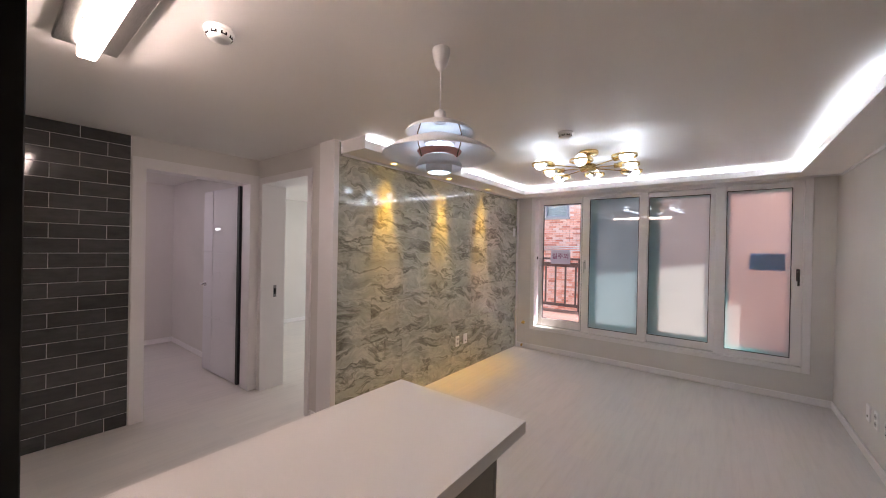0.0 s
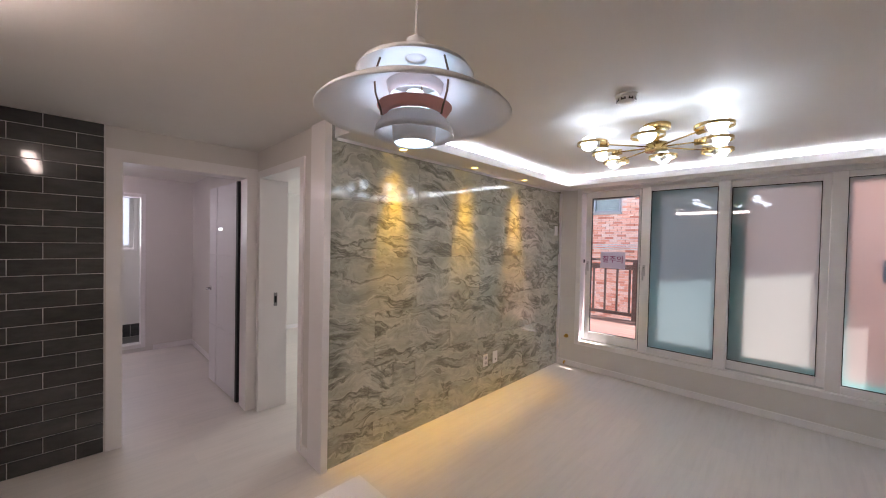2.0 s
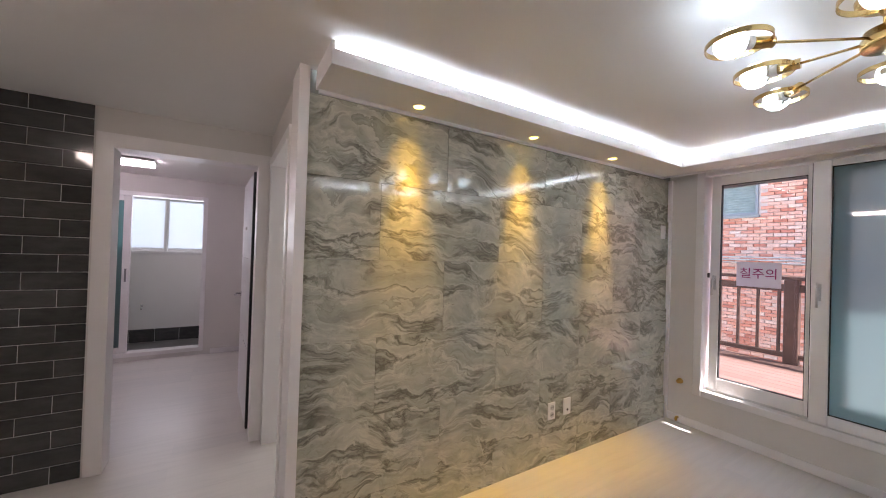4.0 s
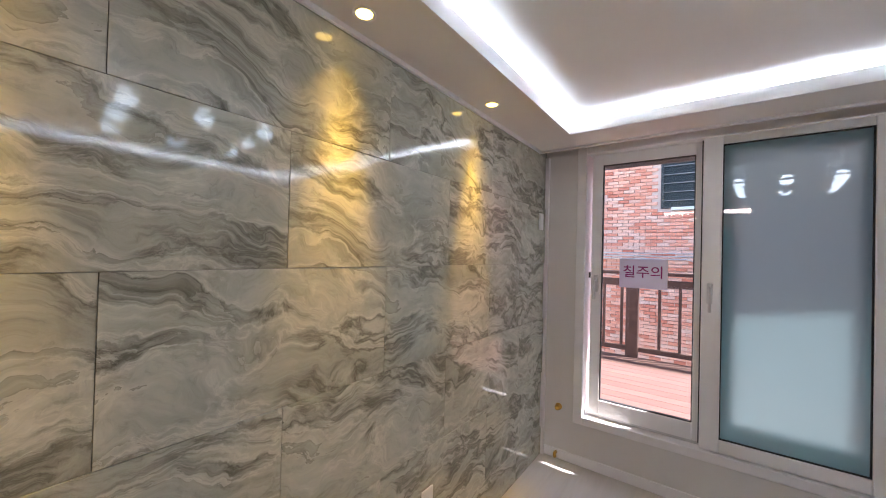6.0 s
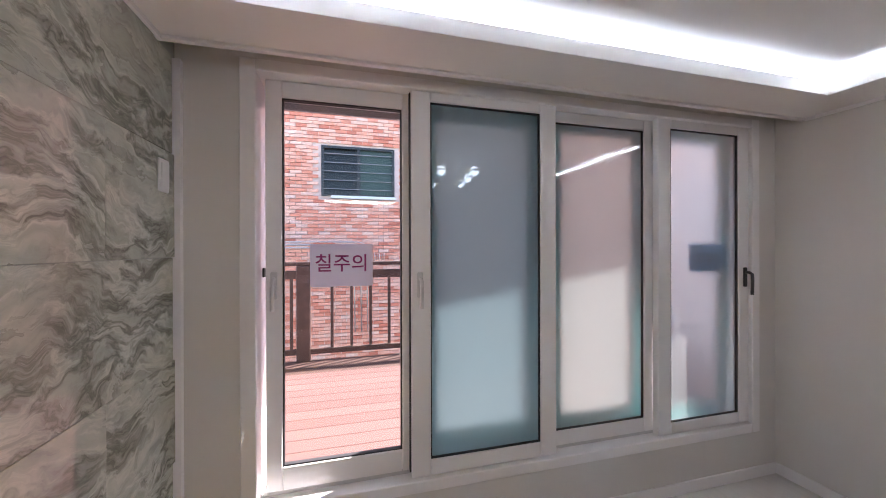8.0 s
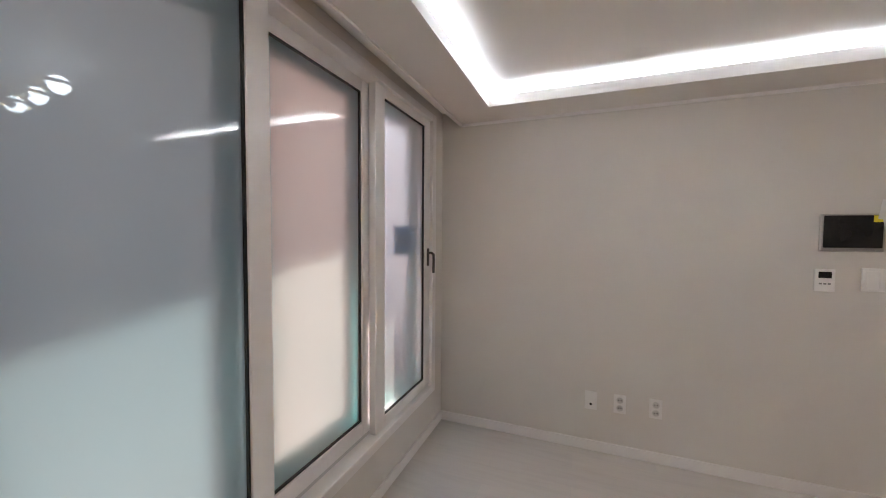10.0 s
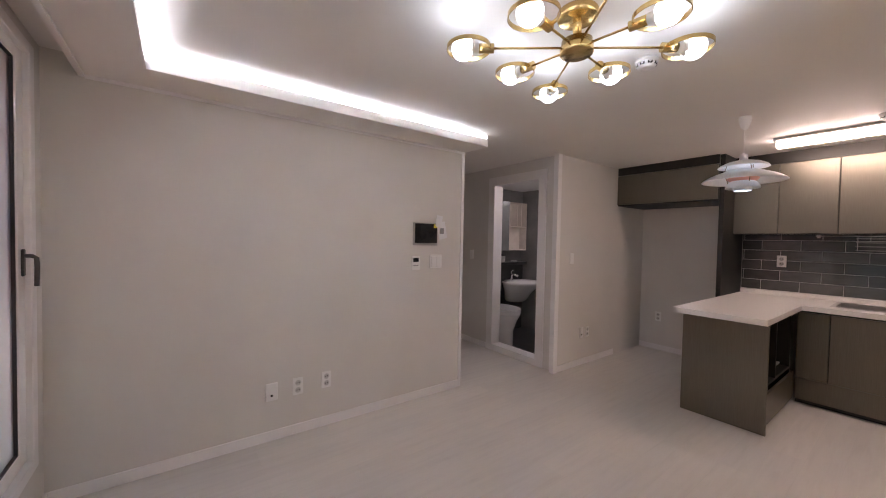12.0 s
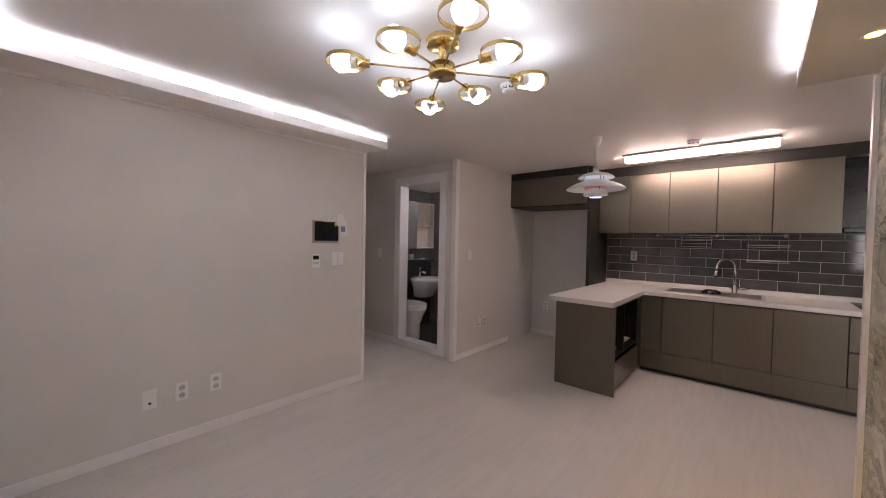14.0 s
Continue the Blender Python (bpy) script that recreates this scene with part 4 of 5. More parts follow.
gv = thing("pipe_stub", (0.13, 0.0, 0.37), "small yellow-brass pipe cap on the window wall", "pipe cap")
part("collar", lathe([(0, 0), (0.024, 0), (0.024, 0.006), (0.017, 0.008), (0.017, 0.04), (0.012, 0.044), (0, 0.044)], 18), M_GOLDCAP, gv).matrix_basis = pose(0, 0, 0, 90, 0, 0)
gv = thing("pipe_stub", (0.12, -0.012, 0.045), "brass pipe stub at the baseboard corner", "pipe cap")
part("elbow", tube([(0, 0, 0), (0, -0.025, 0), (0.004, -0.04, -0.006), (0.01, -0.045, -0.02)], 0.011, 12), M_GOLDCAP, gv)


# ---------------------------------------------------------------- kitchen
def base_unit(x0, x1, label, drawers=False):
    """A floor cabinet under the worktop, facing +y, with its plinth."""
    t = thing("base_cabinet", ((x0 + x1) / 2, -5.28, 0), label, "cabinet", "kitchen base cabinets")
    h = (x1 - x0) / 2
    part("body", boxes((-h, h, -0.30, 0.318, 0.15, 0.826)), M_DARKFOIL, t, "dark carcass")
    part("plinth", box(-h, h, 0.265, 0.285, 0, 0.15), M_DARKFOIL, t)
    if drawers:
        for z0, z1 in ((0.24, 0.52), (0.535, 0.812)):
            part("drawer_front", box(-h + 0.003, h - 0.003, 0.320, 0.340, z0, z1, 0.002), M_CAB, t)
        part("lower_rail", box(-h, h, 0.318, 0.336, 0.045, 0.232, 0.001), M_CAB, t)
    else:
        part("door", box(-h + 0.0025, h - 0.0025, 0.320, 0.340, 0.236, 0.812, 0.002), M_CAB, t)
        part("lower_rail", box(-h, h, 0.318, 0.336, 0.045, 0.232, 0.001), M_CAB, t)
    return t


base_unit(1.165, 1.365, "narrow metallic grey corner filler cabinet under the worktop")
base_unit(0.73, 1.165, "metallic grey base cabinet with a flush door under the sink")
base_unit(0.30, 0.73, "metallic grey base cabinet with a flush door under the sink")
base_unit(-0.155, 0.30, "metallic grey base cabinet with a flush door")
base_unit(-0.76, -0.155, "metallic grey base cabinet with two drawers under the hob", True)
base_unit(-1.235, -0.76, "metallic grey base cabinet with a flush door in the corner")

# peninsula: a thin end panel, a back panel and open bays facing the kitchen
pn = thing("peninsula_cabinet", (1.63, -4.45, 0), "metallic grey peninsula cabinet with open appliance bays", "cabinet")
part("end_panel", box(-0.275, 0.275, 0.455, 0.475, 0, 0.826, 0.0015), M_CAB, pn)
part("back_panel", box(0.255, 0.275, -0.485, 0.455, 0, 0.826, 0.0015), M_CAB, pn)
part("body", boxes((-0.23, 0.255, -0.485, 0.455, 0.0, 0.04), (-0.23, 0.255, 0.0, 0.018, 0.30, 0.826), (-0.23, 0.255, -0.485, -0.467, 0.0, 0.826), (-0.23, 0.255, -0.467, 0.455, 0.30, 0.318)), M_DARKFOIL, pn, "dark inner boards")
part("drawer_front", box(-0.262, -0.244, -0.46, 0.45, 0.05, 0.285, 0.002), M_CAB, pn)
for y0, y1 in ((0.028, 0.445), (-0.457, -0.010)):
    part("pull_out_shelf", box(-0.17, 0.24, y0, y1, 0.33, 0.345, 0.002), M_WHITE, pn, "white pull-out shelf")
part("rail", box(-0.25, -0.232, -0.467, 0.455, 0.79, 0.826, 0.001), M_DARKFOIL, pn)

# worktop, L-shaped, cut out for the sink
SK = (0.37, 1.17, -5.50, -5.10)


def slab(xs, ys, keep, z0, z1):
    """One closed slab over the cells of a grid that keep(i, j) picks."""
    bm = bmesh.new()
    pts = {}

    def at(i, j, z):
        if (i, j, z) not in pts:
            pts[(i, j, z)] = bm.verts.new((xs[i], ys[j], z))
        return pts[(i, j, z)]
    cells = {(i, j) for i in range(len(xs) - 1) for j in range(len(ys) - 1) if keep(i, j)}
    for i, j in cells:
        ring = [(i, j), (i + 1, j), (i + 1, j + 1), (i, j + 1)]
        bm.faces.new([at(a, b, z1) for a, b in ring])
        bm.faces.new([at(a, b, z0) for a, b in reversed(ring)])
        for n, side in enumerate(((i, j - 1), (i + 1, j), (i, j + 1), (i - 1, j))):
            if side not in cells:
                p, q = ring[n], ring[(n + 1) % 4]
                bm.faces.new((at(*p, z0), at(*q, z0), at(*q, z1), at(*p, z1)))
    return bm


_top = slab((-1.235, SK[0], SK[1], 1.335, 1.928), (BACK + 0.012, SK[2], SK[3], -4.92, -3.82),
            lambda i, j: i == 3 if j == 3 else not (i == 1 and j == 1), 0.828, 0.870)
wt = tagged(new("worktop", mesh_of("worktop", _top, M_TOP)),
    "white L-shaped solid-surface worktop with a peninsula", "worktop")
part("upstand", box(-1.235, 1.928, BACK + 0.012, BACK + 0.03, 0.870, 0.915, 0.003), M_TOP, wt)

sink = thing("sink", (0.77, -5.30, 0.870), "stainless steel sink bowl let into the worktop", "sink")
hx, hy = (SK[1] - SK[0]) / 2, (SK[3] - SK[2]) / 2
part("rim", boxes((-hx - 0.018, -hx + 0.012, -hy - 0.018, hy + 0.018, 0, 0.003), (hx - 0.012, hx + 0.018, -hy - 0.018, hy + 0.018, 0, 0.003),
                  (-hx + 0.012, hx - 0.012, -hy - 0.018, -hy + 0.012, 0, 0.003), (-hx + 0.012, hx - 0.012, hy - 0.012, hy + 0.018, 0, 0.003)), M_STEEL, sink)
part("bowl", boxes((-hx + 0.004, -hx + 0.008, -hy + 0.006, hy - 0.006, -0.19, 0), (hx - 0.008, hx - 0.004, -hy + 0.006, hy - 0.006, -0.19, 0),
                   (-hx + 0.008, hx - 0.008, -hy + 0.004, -hy + 0.008, -0.19, 0), (-hx + 0.008, hx - 0.008, hy - 0.008, hy - 0.004, -0.19, 0), (-hx + 0.004, hx - 0.004, -hy + 0.004, hy - 0.004, -0.194, -0.19)), M_STEEL, sink)
part("strainer", lathe([(0, -0.188), (0.055, -0.188), (0.058, -0.183), (0.03, -0.181), (0, -0.184)], 24), M_BLACK, sink)
rk = thing("drain_basket", (0.78, -5.27, 0.874), "dark round drain basket on the sink rim", "drain basket")
part("bowl", lathe([(0.085, 0.0), (0.080, 0.02), (0.05, 0.036), (0, 0.04), (0, 0.036), (0.048, 0.032), (0.076, 0.018), (0.080, 0.0)], 28), M_BLACK, rk)

fa = thing("kitchen_tap", (0.60, -5.535, 0.870), "tall chrome gooseneck kitchen tap", "tap")
part("base", lathe([(0, 0), (0.03, 0), (0.03, 0.008), (0.025, 0.012), (0.023, 0.085), (0.02, 0.09), (0, 0.09)], 24), M_CHROME, fa)
_pts = [(0, 0, 0.08), (0, 0, 0.27)] + [(0.10 * (1 - math.cos(radians(a))) * 0.75, 0.10 * (1 - math.cos(radians(a))) * 0.6, 0.27 + 0.095 * math.sin(radians(a))) for a in range(15, 181, 15)]
_e = _pts[-1]
_pts += [(_e[0], _e[1], 0.24)]
part("spout", tube(_pts, 0.014, 14), M_CHROME, fa)
part("spray_head", tube([(_e[0], _e[1], 0.245), (_e[0] + 0.008, _e[1] + 0.006, 0.20), (_e[0] + 0.012, _e[1] + 0.009, 0.165)], 0.019, 14), M_CHROME, fa)
part("lever", tube([(0.0, 0.0, 0.05), (-0.05, 0.02, 0.056), (-0.12, 0.03, 0.052)], 0.014, 10), M_CHROME, fa)

hob = thing("gas_hob", (-0.52, -5.28, 0.870), "black gas hob set on the worktop", "hob")
part("top_plate", box(-0.29, 0.29, -0.24, 0.24, 0, 0.012, 0.004), M_BLACK, hob)
for bx, by in ((-0.15, 0.06), (0.15, 0.06), (0.0, -0.12)):
    part("burner", lathe([(0, 0.012), (0.05, 0.012), (0.05, 0.022), (0.03, 0.03), (0, 0.03)], 20, centre=(bx, by, 0)), M_GREYFAB, hob)
    g = bmesh.new()
    for k in range(4):
        a = radians(45 + 90 * k)
        c, s = math.cos(a), math.sin(a)
        tube([(bx + 0.10 * c, by + 0.10 * s, 0.012), (bx + 0.10 * c, by + 0.10 * s, 0.045), (bx + 0.03 * c, by + 0.03 * s, 0.047)], 0.006, 6, g)
    part("pan_support", g, M_BLACK, hob)
for k in range(3):
    part("knob", lathe([(0, 0.012), (0.018, 0.012), (0.016, 0.034), (0, 0.036)], 16, centre=(-0.12 + 0.12 * k, 0.20, 0)), M_BLACK, hob)


def wall_unit(x0, x1, label):
    t = thing("wall_cabinet", ((x0 + x1) / 2, -5.43, 1.51), label, "cabinet", "kitchen wall cabinets")
    h = (x1 - x0) / 2
    part("body", box(-h, h, -0.157, 0.158, 0.0, 0.672), M_DARKFOIL, t, "dark carcass")
    part("door", box(-h + 0.0025, h - 0.0025, 0.160, 0.180, -0.006, 0.670, 0.002), M_CAB, t)
    part("finger_rail", box(-h, h, 0.10, 0.15, -0.012, -0.001), M_BLACK, t)
    return t


_ux = (1.930, 1.58, 1.18, 0.753, 0.327, -0.13)
for a, b in zip(_ux, _ux[1:]):
    wall_unit(b, a, "metallic champagne-grey wall cabinet with one flush door")
fl = thing("cabinet_filler", (0.40, -5.26, 2.184), "dark grey filler panel between wall cabinets and ceiling", "filler panel")
part("panel", box(-1.635, 1.53, -0.02, 0, 0, CEIL - 2.184, 0.001), M_DARKFOIL, fl)
rh = thing("range_hood", (-0.43, -5.44, 1.51), "black built-in range hood between the cabinets", "range hood")
part("body", box(-0.295, 0.295, -0.145, 0.10, 0.0, 0.67, 0.004), M_BLACK, rh)
part("visor", box(-0.29, 0.29, 0.10, 0.15, 0.0, 0.045, 0.006), M_BLACK, rh)
wall_unit(-1.235, -0.73, "metallic champagne-grey wall cabinet in the corner")

# hanging racks under the wall cabinets
hr = thing("dish_rail", (0.55, -5.44, 1.498), "chrome rail with hanging wire racks under the cabinets", "rail")
part("rail", tube([(-0.35, 0, -0.012), (0.79, 0, -0.012)], 0.006, 10), M_RACK, hr)
for x in (-0.33, 0.21, 0.77):
    part("bracket", box(x - 0.012, x + 0.012, -0.006, 0.01, -0.03, 0, 0.001), M_RACK, hr)
rack = part("wire_rack", bmesh.new(), M_RACK, hr)
bm = bmesh.new()
for z in (-0.035, -0.07, -0.105, -0.14):
    tube([(0.245, 0.02, z), (0.535, 0.02, z)], 0.003, 6, bm)
for x in (0.255, 0.525):
    tube([(x, 0.02, -0.01), (x, 0.02, -0.145)], 0.003, 6, bm)
bm.to_mesh(rack.data)
bm.free()
for n, z in enumerate((-0.131, -0.286)):
    bm = bmesh.new()
    for y in (-0.04, -0.01, 0.02, 0.05):
        tube([(-0.36, y, z), (-0.04, y, z)], 0.003, 6, bm)
    tube([(-0.36, 0.06, z + 0.02), (-0.04, 0.06, z + 0.02)], 0.006, 6, bm)
    for x in (-0.35, -0.05):
        tube([(x, -0.045, z), (x, 0.062, z)], 0.003, 6, bm)
        tube([(x, -0.03, -0.012), (x, -0.03, z)], 0.003, 6, bm)
    part("wire_shelf", bm, M_RACK, hr)

# refrigerator niche
tp = thing("tall_panel", (1.95, -5.27, 0), "tall dark side panel beside the refrigerator niche", "panel")
part("panel", box(-0.02, 0.02, -0.325, 0.325, 0, CEIL, 0.001), M_DARKFOIL, tp)
fc = thing("overhead_cabinet", (2.485, -5.25, 1.835), "metallic grey cabinet over the refrigerator niche", "cabinet")
part("body", box(-0.513, 0.513, -0.345, 0.326, 0.0, 0.36), M_DARKFOIL, fc, "dark carcass")
part("door", box(-0.51, 0.51, 0.328, 0.348, 0.012, 0.362, 0.002), M_CAB, fc)
part("filler", box(-0.513, 0.513, 0.318, 0.340, 0.368, CEIL - 1.835, 0.001), M_DARKFOIL, fc)


# ---------------------------------------------------------------- doors
def panel_door(name, hinge, turn, width, height, label, handle=True):
    """A door leaf from its hinge along +x, thickness along +y, then turned."""
    t = thing(name, hinge, label, "door", turn=turn)
    leaf = bmesh.new()
    th = 0.038
    # the face is made of raised fields round three short grooves
    add_box(leaf, 0, width, 0.006, th - 0.006, 0, height, 0.002)
    xs = width * 0.70
    part("leaf", leaf, M_DOOR, t)
    for y0, y1 in ((0, 0.006), (th - 0.006, th)):
        for x0, x1 in ((0.0, xs - 0.007), (xs + 0.007, width)):
            cuts = [0.0, height * 0.30, height * 0.66, height]
            for z0, z1 in zip(cuts, cuts[1:]):
                part("field", box(x0 + 0.001, x1 - 0.001, y0 + 0.0005, y1 - 0.0005, z0 + 0.006, z1 - 0.006, 0.002), M_DOOR, t)
        for z in (height * 0.30, height * 0.54, height * 0.78):
            part("inlay", box(width * 0.46, width * 0.62, y0 - 0.003, y1 + 0.003, z, z + 0.03, 0.002), M_CHROME if z > 1.5 else M_DOOR, t)
    if handle:
        for y, d in ((0, -1), (th, 1)):
            b = lathe([(0, 0), (0.026, 0), (0.025, 0.008), (0, 0.01)], 20)
            bmesh.ops.rotate(b, verts=b.verts, matrix=Matrix.Rotation(radians(90 if d < 0 else -90), 3, "X"))
            bmesh.ops.translate(b, verts=b.verts, vec=(width - 0.065, y, 0.98))
            tube([(width - 0.065, y, 0.98), (width - 0.065, y + d * 0.05, 0.98), (width - 0.09, y + d * 0.055, 0.98), (width - 0.18, y + d * 0.055, 0.98)], 0.009, 10, b)
            part("door_handle", b, M_CHROME, t, "satin chrome lever")
    # a black strip added as the darkness in the hinge gap
    part("gap_shade", box(-0.045, -0.0005, 0.002, th - 0.002, 0.0, height), M_SEAL, t, "black strip standing in for the dark hinge gap")
    part("latch_plate", box(width - 0.0005, width + 0.001, 0.008, th - 0.008, 0.93, 1.03), M_CHROME, t)
    for z in (0.22, height - 0.45, height - 0.2):
        part("hinge", tube([(-0.004, -0.006, z), (-0.004, -0.006, z + 0.09)], 0.007, 10), M_STEEL, t)
    return t


panel_door("bedroom_door", (-1.485, -3.318, 0.012), 182, 0.80, 2.03, "white moulded bedroom door standing open")
panel_door("second_bedroom_door", (-0.345, -2.985, 0.012), 88, 0.78, 2.03, "white bedroom door standing open inside", True)
sp = thing("strike_plate", (NO[0] + 0.012, -3.12, 0.98), "dark steel strike plate on the door jamb", "strike plate")
part("plate", box(0, 0.002, -0.016, 0.016, -0.06, 0.06, 0.0008), M_GREYFAB, sp)
part("keeper", box(0.002, 0.004, -0.010, 0.010, -0.03, 0.03, 0.0008), M_BLACK, sp)


# ---------------------------------------------------------------- utility balcony
sd = thing("sliding_door", (-4.02, -4.52, UO[2]), "white-framed sliding door, one frosted leaf, half open", "sliding door", turn=90)
w = (UO[1] - UO[0]) / 2
part("frame", boxes((-w, -w + 0.05, -0.075, 0.075, 0, 2.03), (w - 0.05, w, -0.075, 0.075, 0, 2.03), (-w + 0.05, w - 0.05, -0.075, 0.075, 0, 0.05), (-w + 0.05, w - 0.05, -0.075, 0.075, 1.98, 2.03), bev=0.003), M_PVC, sd)
lf = part("leaf", boxes((-w + 0.05, -w + 0.12, -0.05, -0.01, 0.05, 1.98), (-0.075, 0.0, -0.05, -0.01, 0.05, 1.98), (-w + 0.12, -0.075, -0.05, -0.01, 0.05, 0.12), (-w + 0.12, -0.075, -0.05, -0.01, 1.91, 1.98), bev=0.003), M_PVC, sd)
M_FROSTDARK = frosted_glass("frosted teal glass", 0.4, 0.35, (0.28, 0.40, 0.41))
part("pane", box(-w + 0.12, -0.075, -0.032, -0.028, 0.12, 1.91), M_FROSTDARK, lf)
part("pull", box(-0.05, -0.03, -0.054, -0.05, 0.92, 1.08, 0.002), M_GREYFAB, lf)

uw = tagged(new("window_2"), "white sliding utility window with frosted panes", "window", kind="structure")
uw.matrix_basis = pose(UWX - 0.08, (UW[0] + UW[1]) / 2, UW[2], 0, 0, 90)
w, h = (UW[1] - UW[0]) / 2, UW[3] - UW[2]
part("window_frame", frame_ring(-w, w, 0, h, -0.10, 0.05, 0.045), M_PVC, uw)
for x0, x1, y in ((-w + 0.045, 0.02, -0.06), (-0.02, w - 0.045, -0.02)):
    s = part("sash", frame_ring(x0, x1, 0.045, h - 0.045, y, y + 0.03, 0.045), M_PVC, uw)
    part("pane", box(x0 + 0.045, x1 - 0.045, y + 0.012, y + 0.016, 0.09, h - 0.09), M_FROSTWHITE, s)
for y in (-4.72, -4.56):
    tap = thing("washer_tap", (UWX, y, 0.50), "chrome washing-machine tap on the utility wall", "tap", "washing-machine taps")
    part("body", tube([(0, 0, 0), (0.05, 0, 0), (0.07, 0, -0.01), (0.075, 0, -0.04)], 0.012, 10), M_CHROME, tap)
    part("knob", tube([(0.045, 0, 0.01), (0.045, 0, 0.035)], 0.018, 12), M_CHROME, tap)

# ---------------------------------------------------------------- bathroom
tl = thing("toilet", (4.46, -4.06, 0.012), "white ceramic toilet with closed seat", "toilet", turn=90)
bm = bmesh.new()
secs = []
for z, cy, rx, ry in ((0, 0.30, 0.11, 0.22), (0.04, 0.30, 0.105, 0.22), (0.18, 0.30, 0.115, 0.22), (0.30, 0.31, 0.16, 0.25), (0.37, 0.33, 0.185, 0.27), (0.40, 0.33, 0.19, 0.275)):
    secs.append([bm.verts.new((rx * math.cos(2 * math.pi * k / 28), cy + ry * math.sin(2 * math.pi * k / 28), z)) for k in range(28)])
for a, b in zip(secs, secs[1:]):
    for k in range(28):
        bm.faces.new((a[k], a[(k + 1) % 28], b[(k + 1) % 28], b[k])).smooth = True
bm.faces.new(secs[-1])
part("bowl", bm, M_CERAMIC, tl)
for nm, z0, z1 in (("seat", 0.402, 0.418), ("lid", 0.420, 0.445)):
    bm = bmesh.new()
    a = [bm.verts.new((0.19 * math.cos(2 * math.pi * k / 28), 0.33 + 0.28 * math.sin(2 * math.pi * k / 28), z0)) for k in range(28)]
    b = [bm.verts.new((0.188 * math.cos(2 * math.pi * k / 28), 0.33 + 0.278 * math.sin(2 * math.pi * k / 28), z1)) for k in range(28)]
    for k in range(28):
        bm.faces.new((a[k], a[(k + 1) % 28], b[(k + 1) % 28], b[k]))
    bm.faces.new(b)
    part(nm, bm, M_CERAMIC, tl)
part("back_block", box(-0.15, 0.15, -0.04, 0.12, 0.0, 0.40, 0.02, 3), M_CERAMIC, tl)
tl.scale = (1.08, 1.08, 1.08)

bs = thing("wash_basin", (4.50, -4.60, -0.14), "white ceramic wall-hung wash basin with half pedestal", "basin", turn=90)
bm = bmesh.new()
secs = []
for z, cy, rx, ry in ((0.55, 0.13, 0.10, 0.09), (0.555, 0.13, 0.125, 0.11), (0.58, 0.14, 0.145, 0.13), (0.68, 0.175, 0.175, 0.165), (0.78, 0.22, 0.235, 0.215), (0.815, 0.225, 0.25, 0.225), (0.82, 0.225, 0.245, 0.22), (0.80, 0.235, 0.20, 0.17), (0.73, 0.23, 0.12, 0.10), (0.70, 0.22, 0.03, 0.03)):
    secs.append([bm.verts.new((rx * math.cos(2 * math.pi * k / 32), cy + ry * math.sin(2 * math.pi * k / 32), z)) for k in range(32)])
for a, b in zip(secs, secs[1:]):
    for k in range(32):
        bm.faces.new((a[k], a[(k + 1) % 32], b[(k + 1) % 32], b[k])).smooth = True
bm.faces.new(secs[-1])
bm.faces.new(secs[0][::-1])
part("bowl", bm, M_CERAMIC, bs)
part("tap_body", tube([(0, 0.06, 0.80), (0, 0.06, 0.88), (0, 0.09, 0.90), (0, 0.16, 0.88)], 0.014, 12), M_CHROME, bs, "chrome mixer tap")
bs.scale = (1.2, 1.2, 1.14)
part("tap_lever", tube([(0, 0.06, 0.89), (0, 0.05, 0.93), (0, 0.09, 0.95)], 0.008, 8), M_CHROME, bs)

sd_ = thing("soap_dish", (4.46, -4.68, 1.06), "small white soap dish on the black ledge", "soap dish")
part("dish", lathe([(0, 0), (0.03, 0), (0.055, 0.02), (0.052, 0.022), (0.028, 0.006), (0, 0.006)], 24), M_CERAMIC, sd_)
lg = thing("ledge", (4.55, -4.55, 0.0), "black stone ledge boxed out behind the basin", "ledge")
part("box", box(-0.05, 0, -0.38, 0.66, 0.012, 1.02, 0.003), M_BATHFLOOR, lg)
part("top", box(-0.12, 0, -0.40, 0.66, 1.022, 1.06, 0.004), M_BATHFLOOR, lg)
cup = thing("cup", (4.49, -4.47, 1.06), "white cup on the black ledge", "cup")
part("body", lathe([(0, 0.0), (0.032, 0), (0.036, 0.09), (0.033, 0.09), (0.03, 0.006), (0, 0.006)], 20), M_CERAMIC, cup)

mc = thing("mirror_cabinet", (4.55, -4.49, 1.24), "bathroom cabinet with open shelves and a sliding mirror", "cabinet")
part("body", boxes((-0.14, 0, -0.40, -0.385, 0, 0.72), (-0.14, 0, 0.385, 0.40, 0, 0.72), (-0.14, 0, -0.385, 0.385, 0, 0.015), (-0.14, 0, -0.385, 0.385, 0.705, 0.72), (-0.012, 0, -0.385, 0.385, 0.015, 0.705)), M_SHELFWOOD, mc)
part("shelf", box(-0.135, -0.012, -0.385, 0.385, 0.35, 0.363), M_SHELFWOOD, mc)
for y in (-0.20, -0.29):
    part("divider", box(-0.135, -0.012, y, y + 0.01, 0.363, 0.705), M_SHELFWOOD, mc)
part("mirror_door", box(-0.158, -0.145, 0.0, 0.40, 0.0, 0.72, 0.002), M_MIRROR, mc, "sliding mirror door")


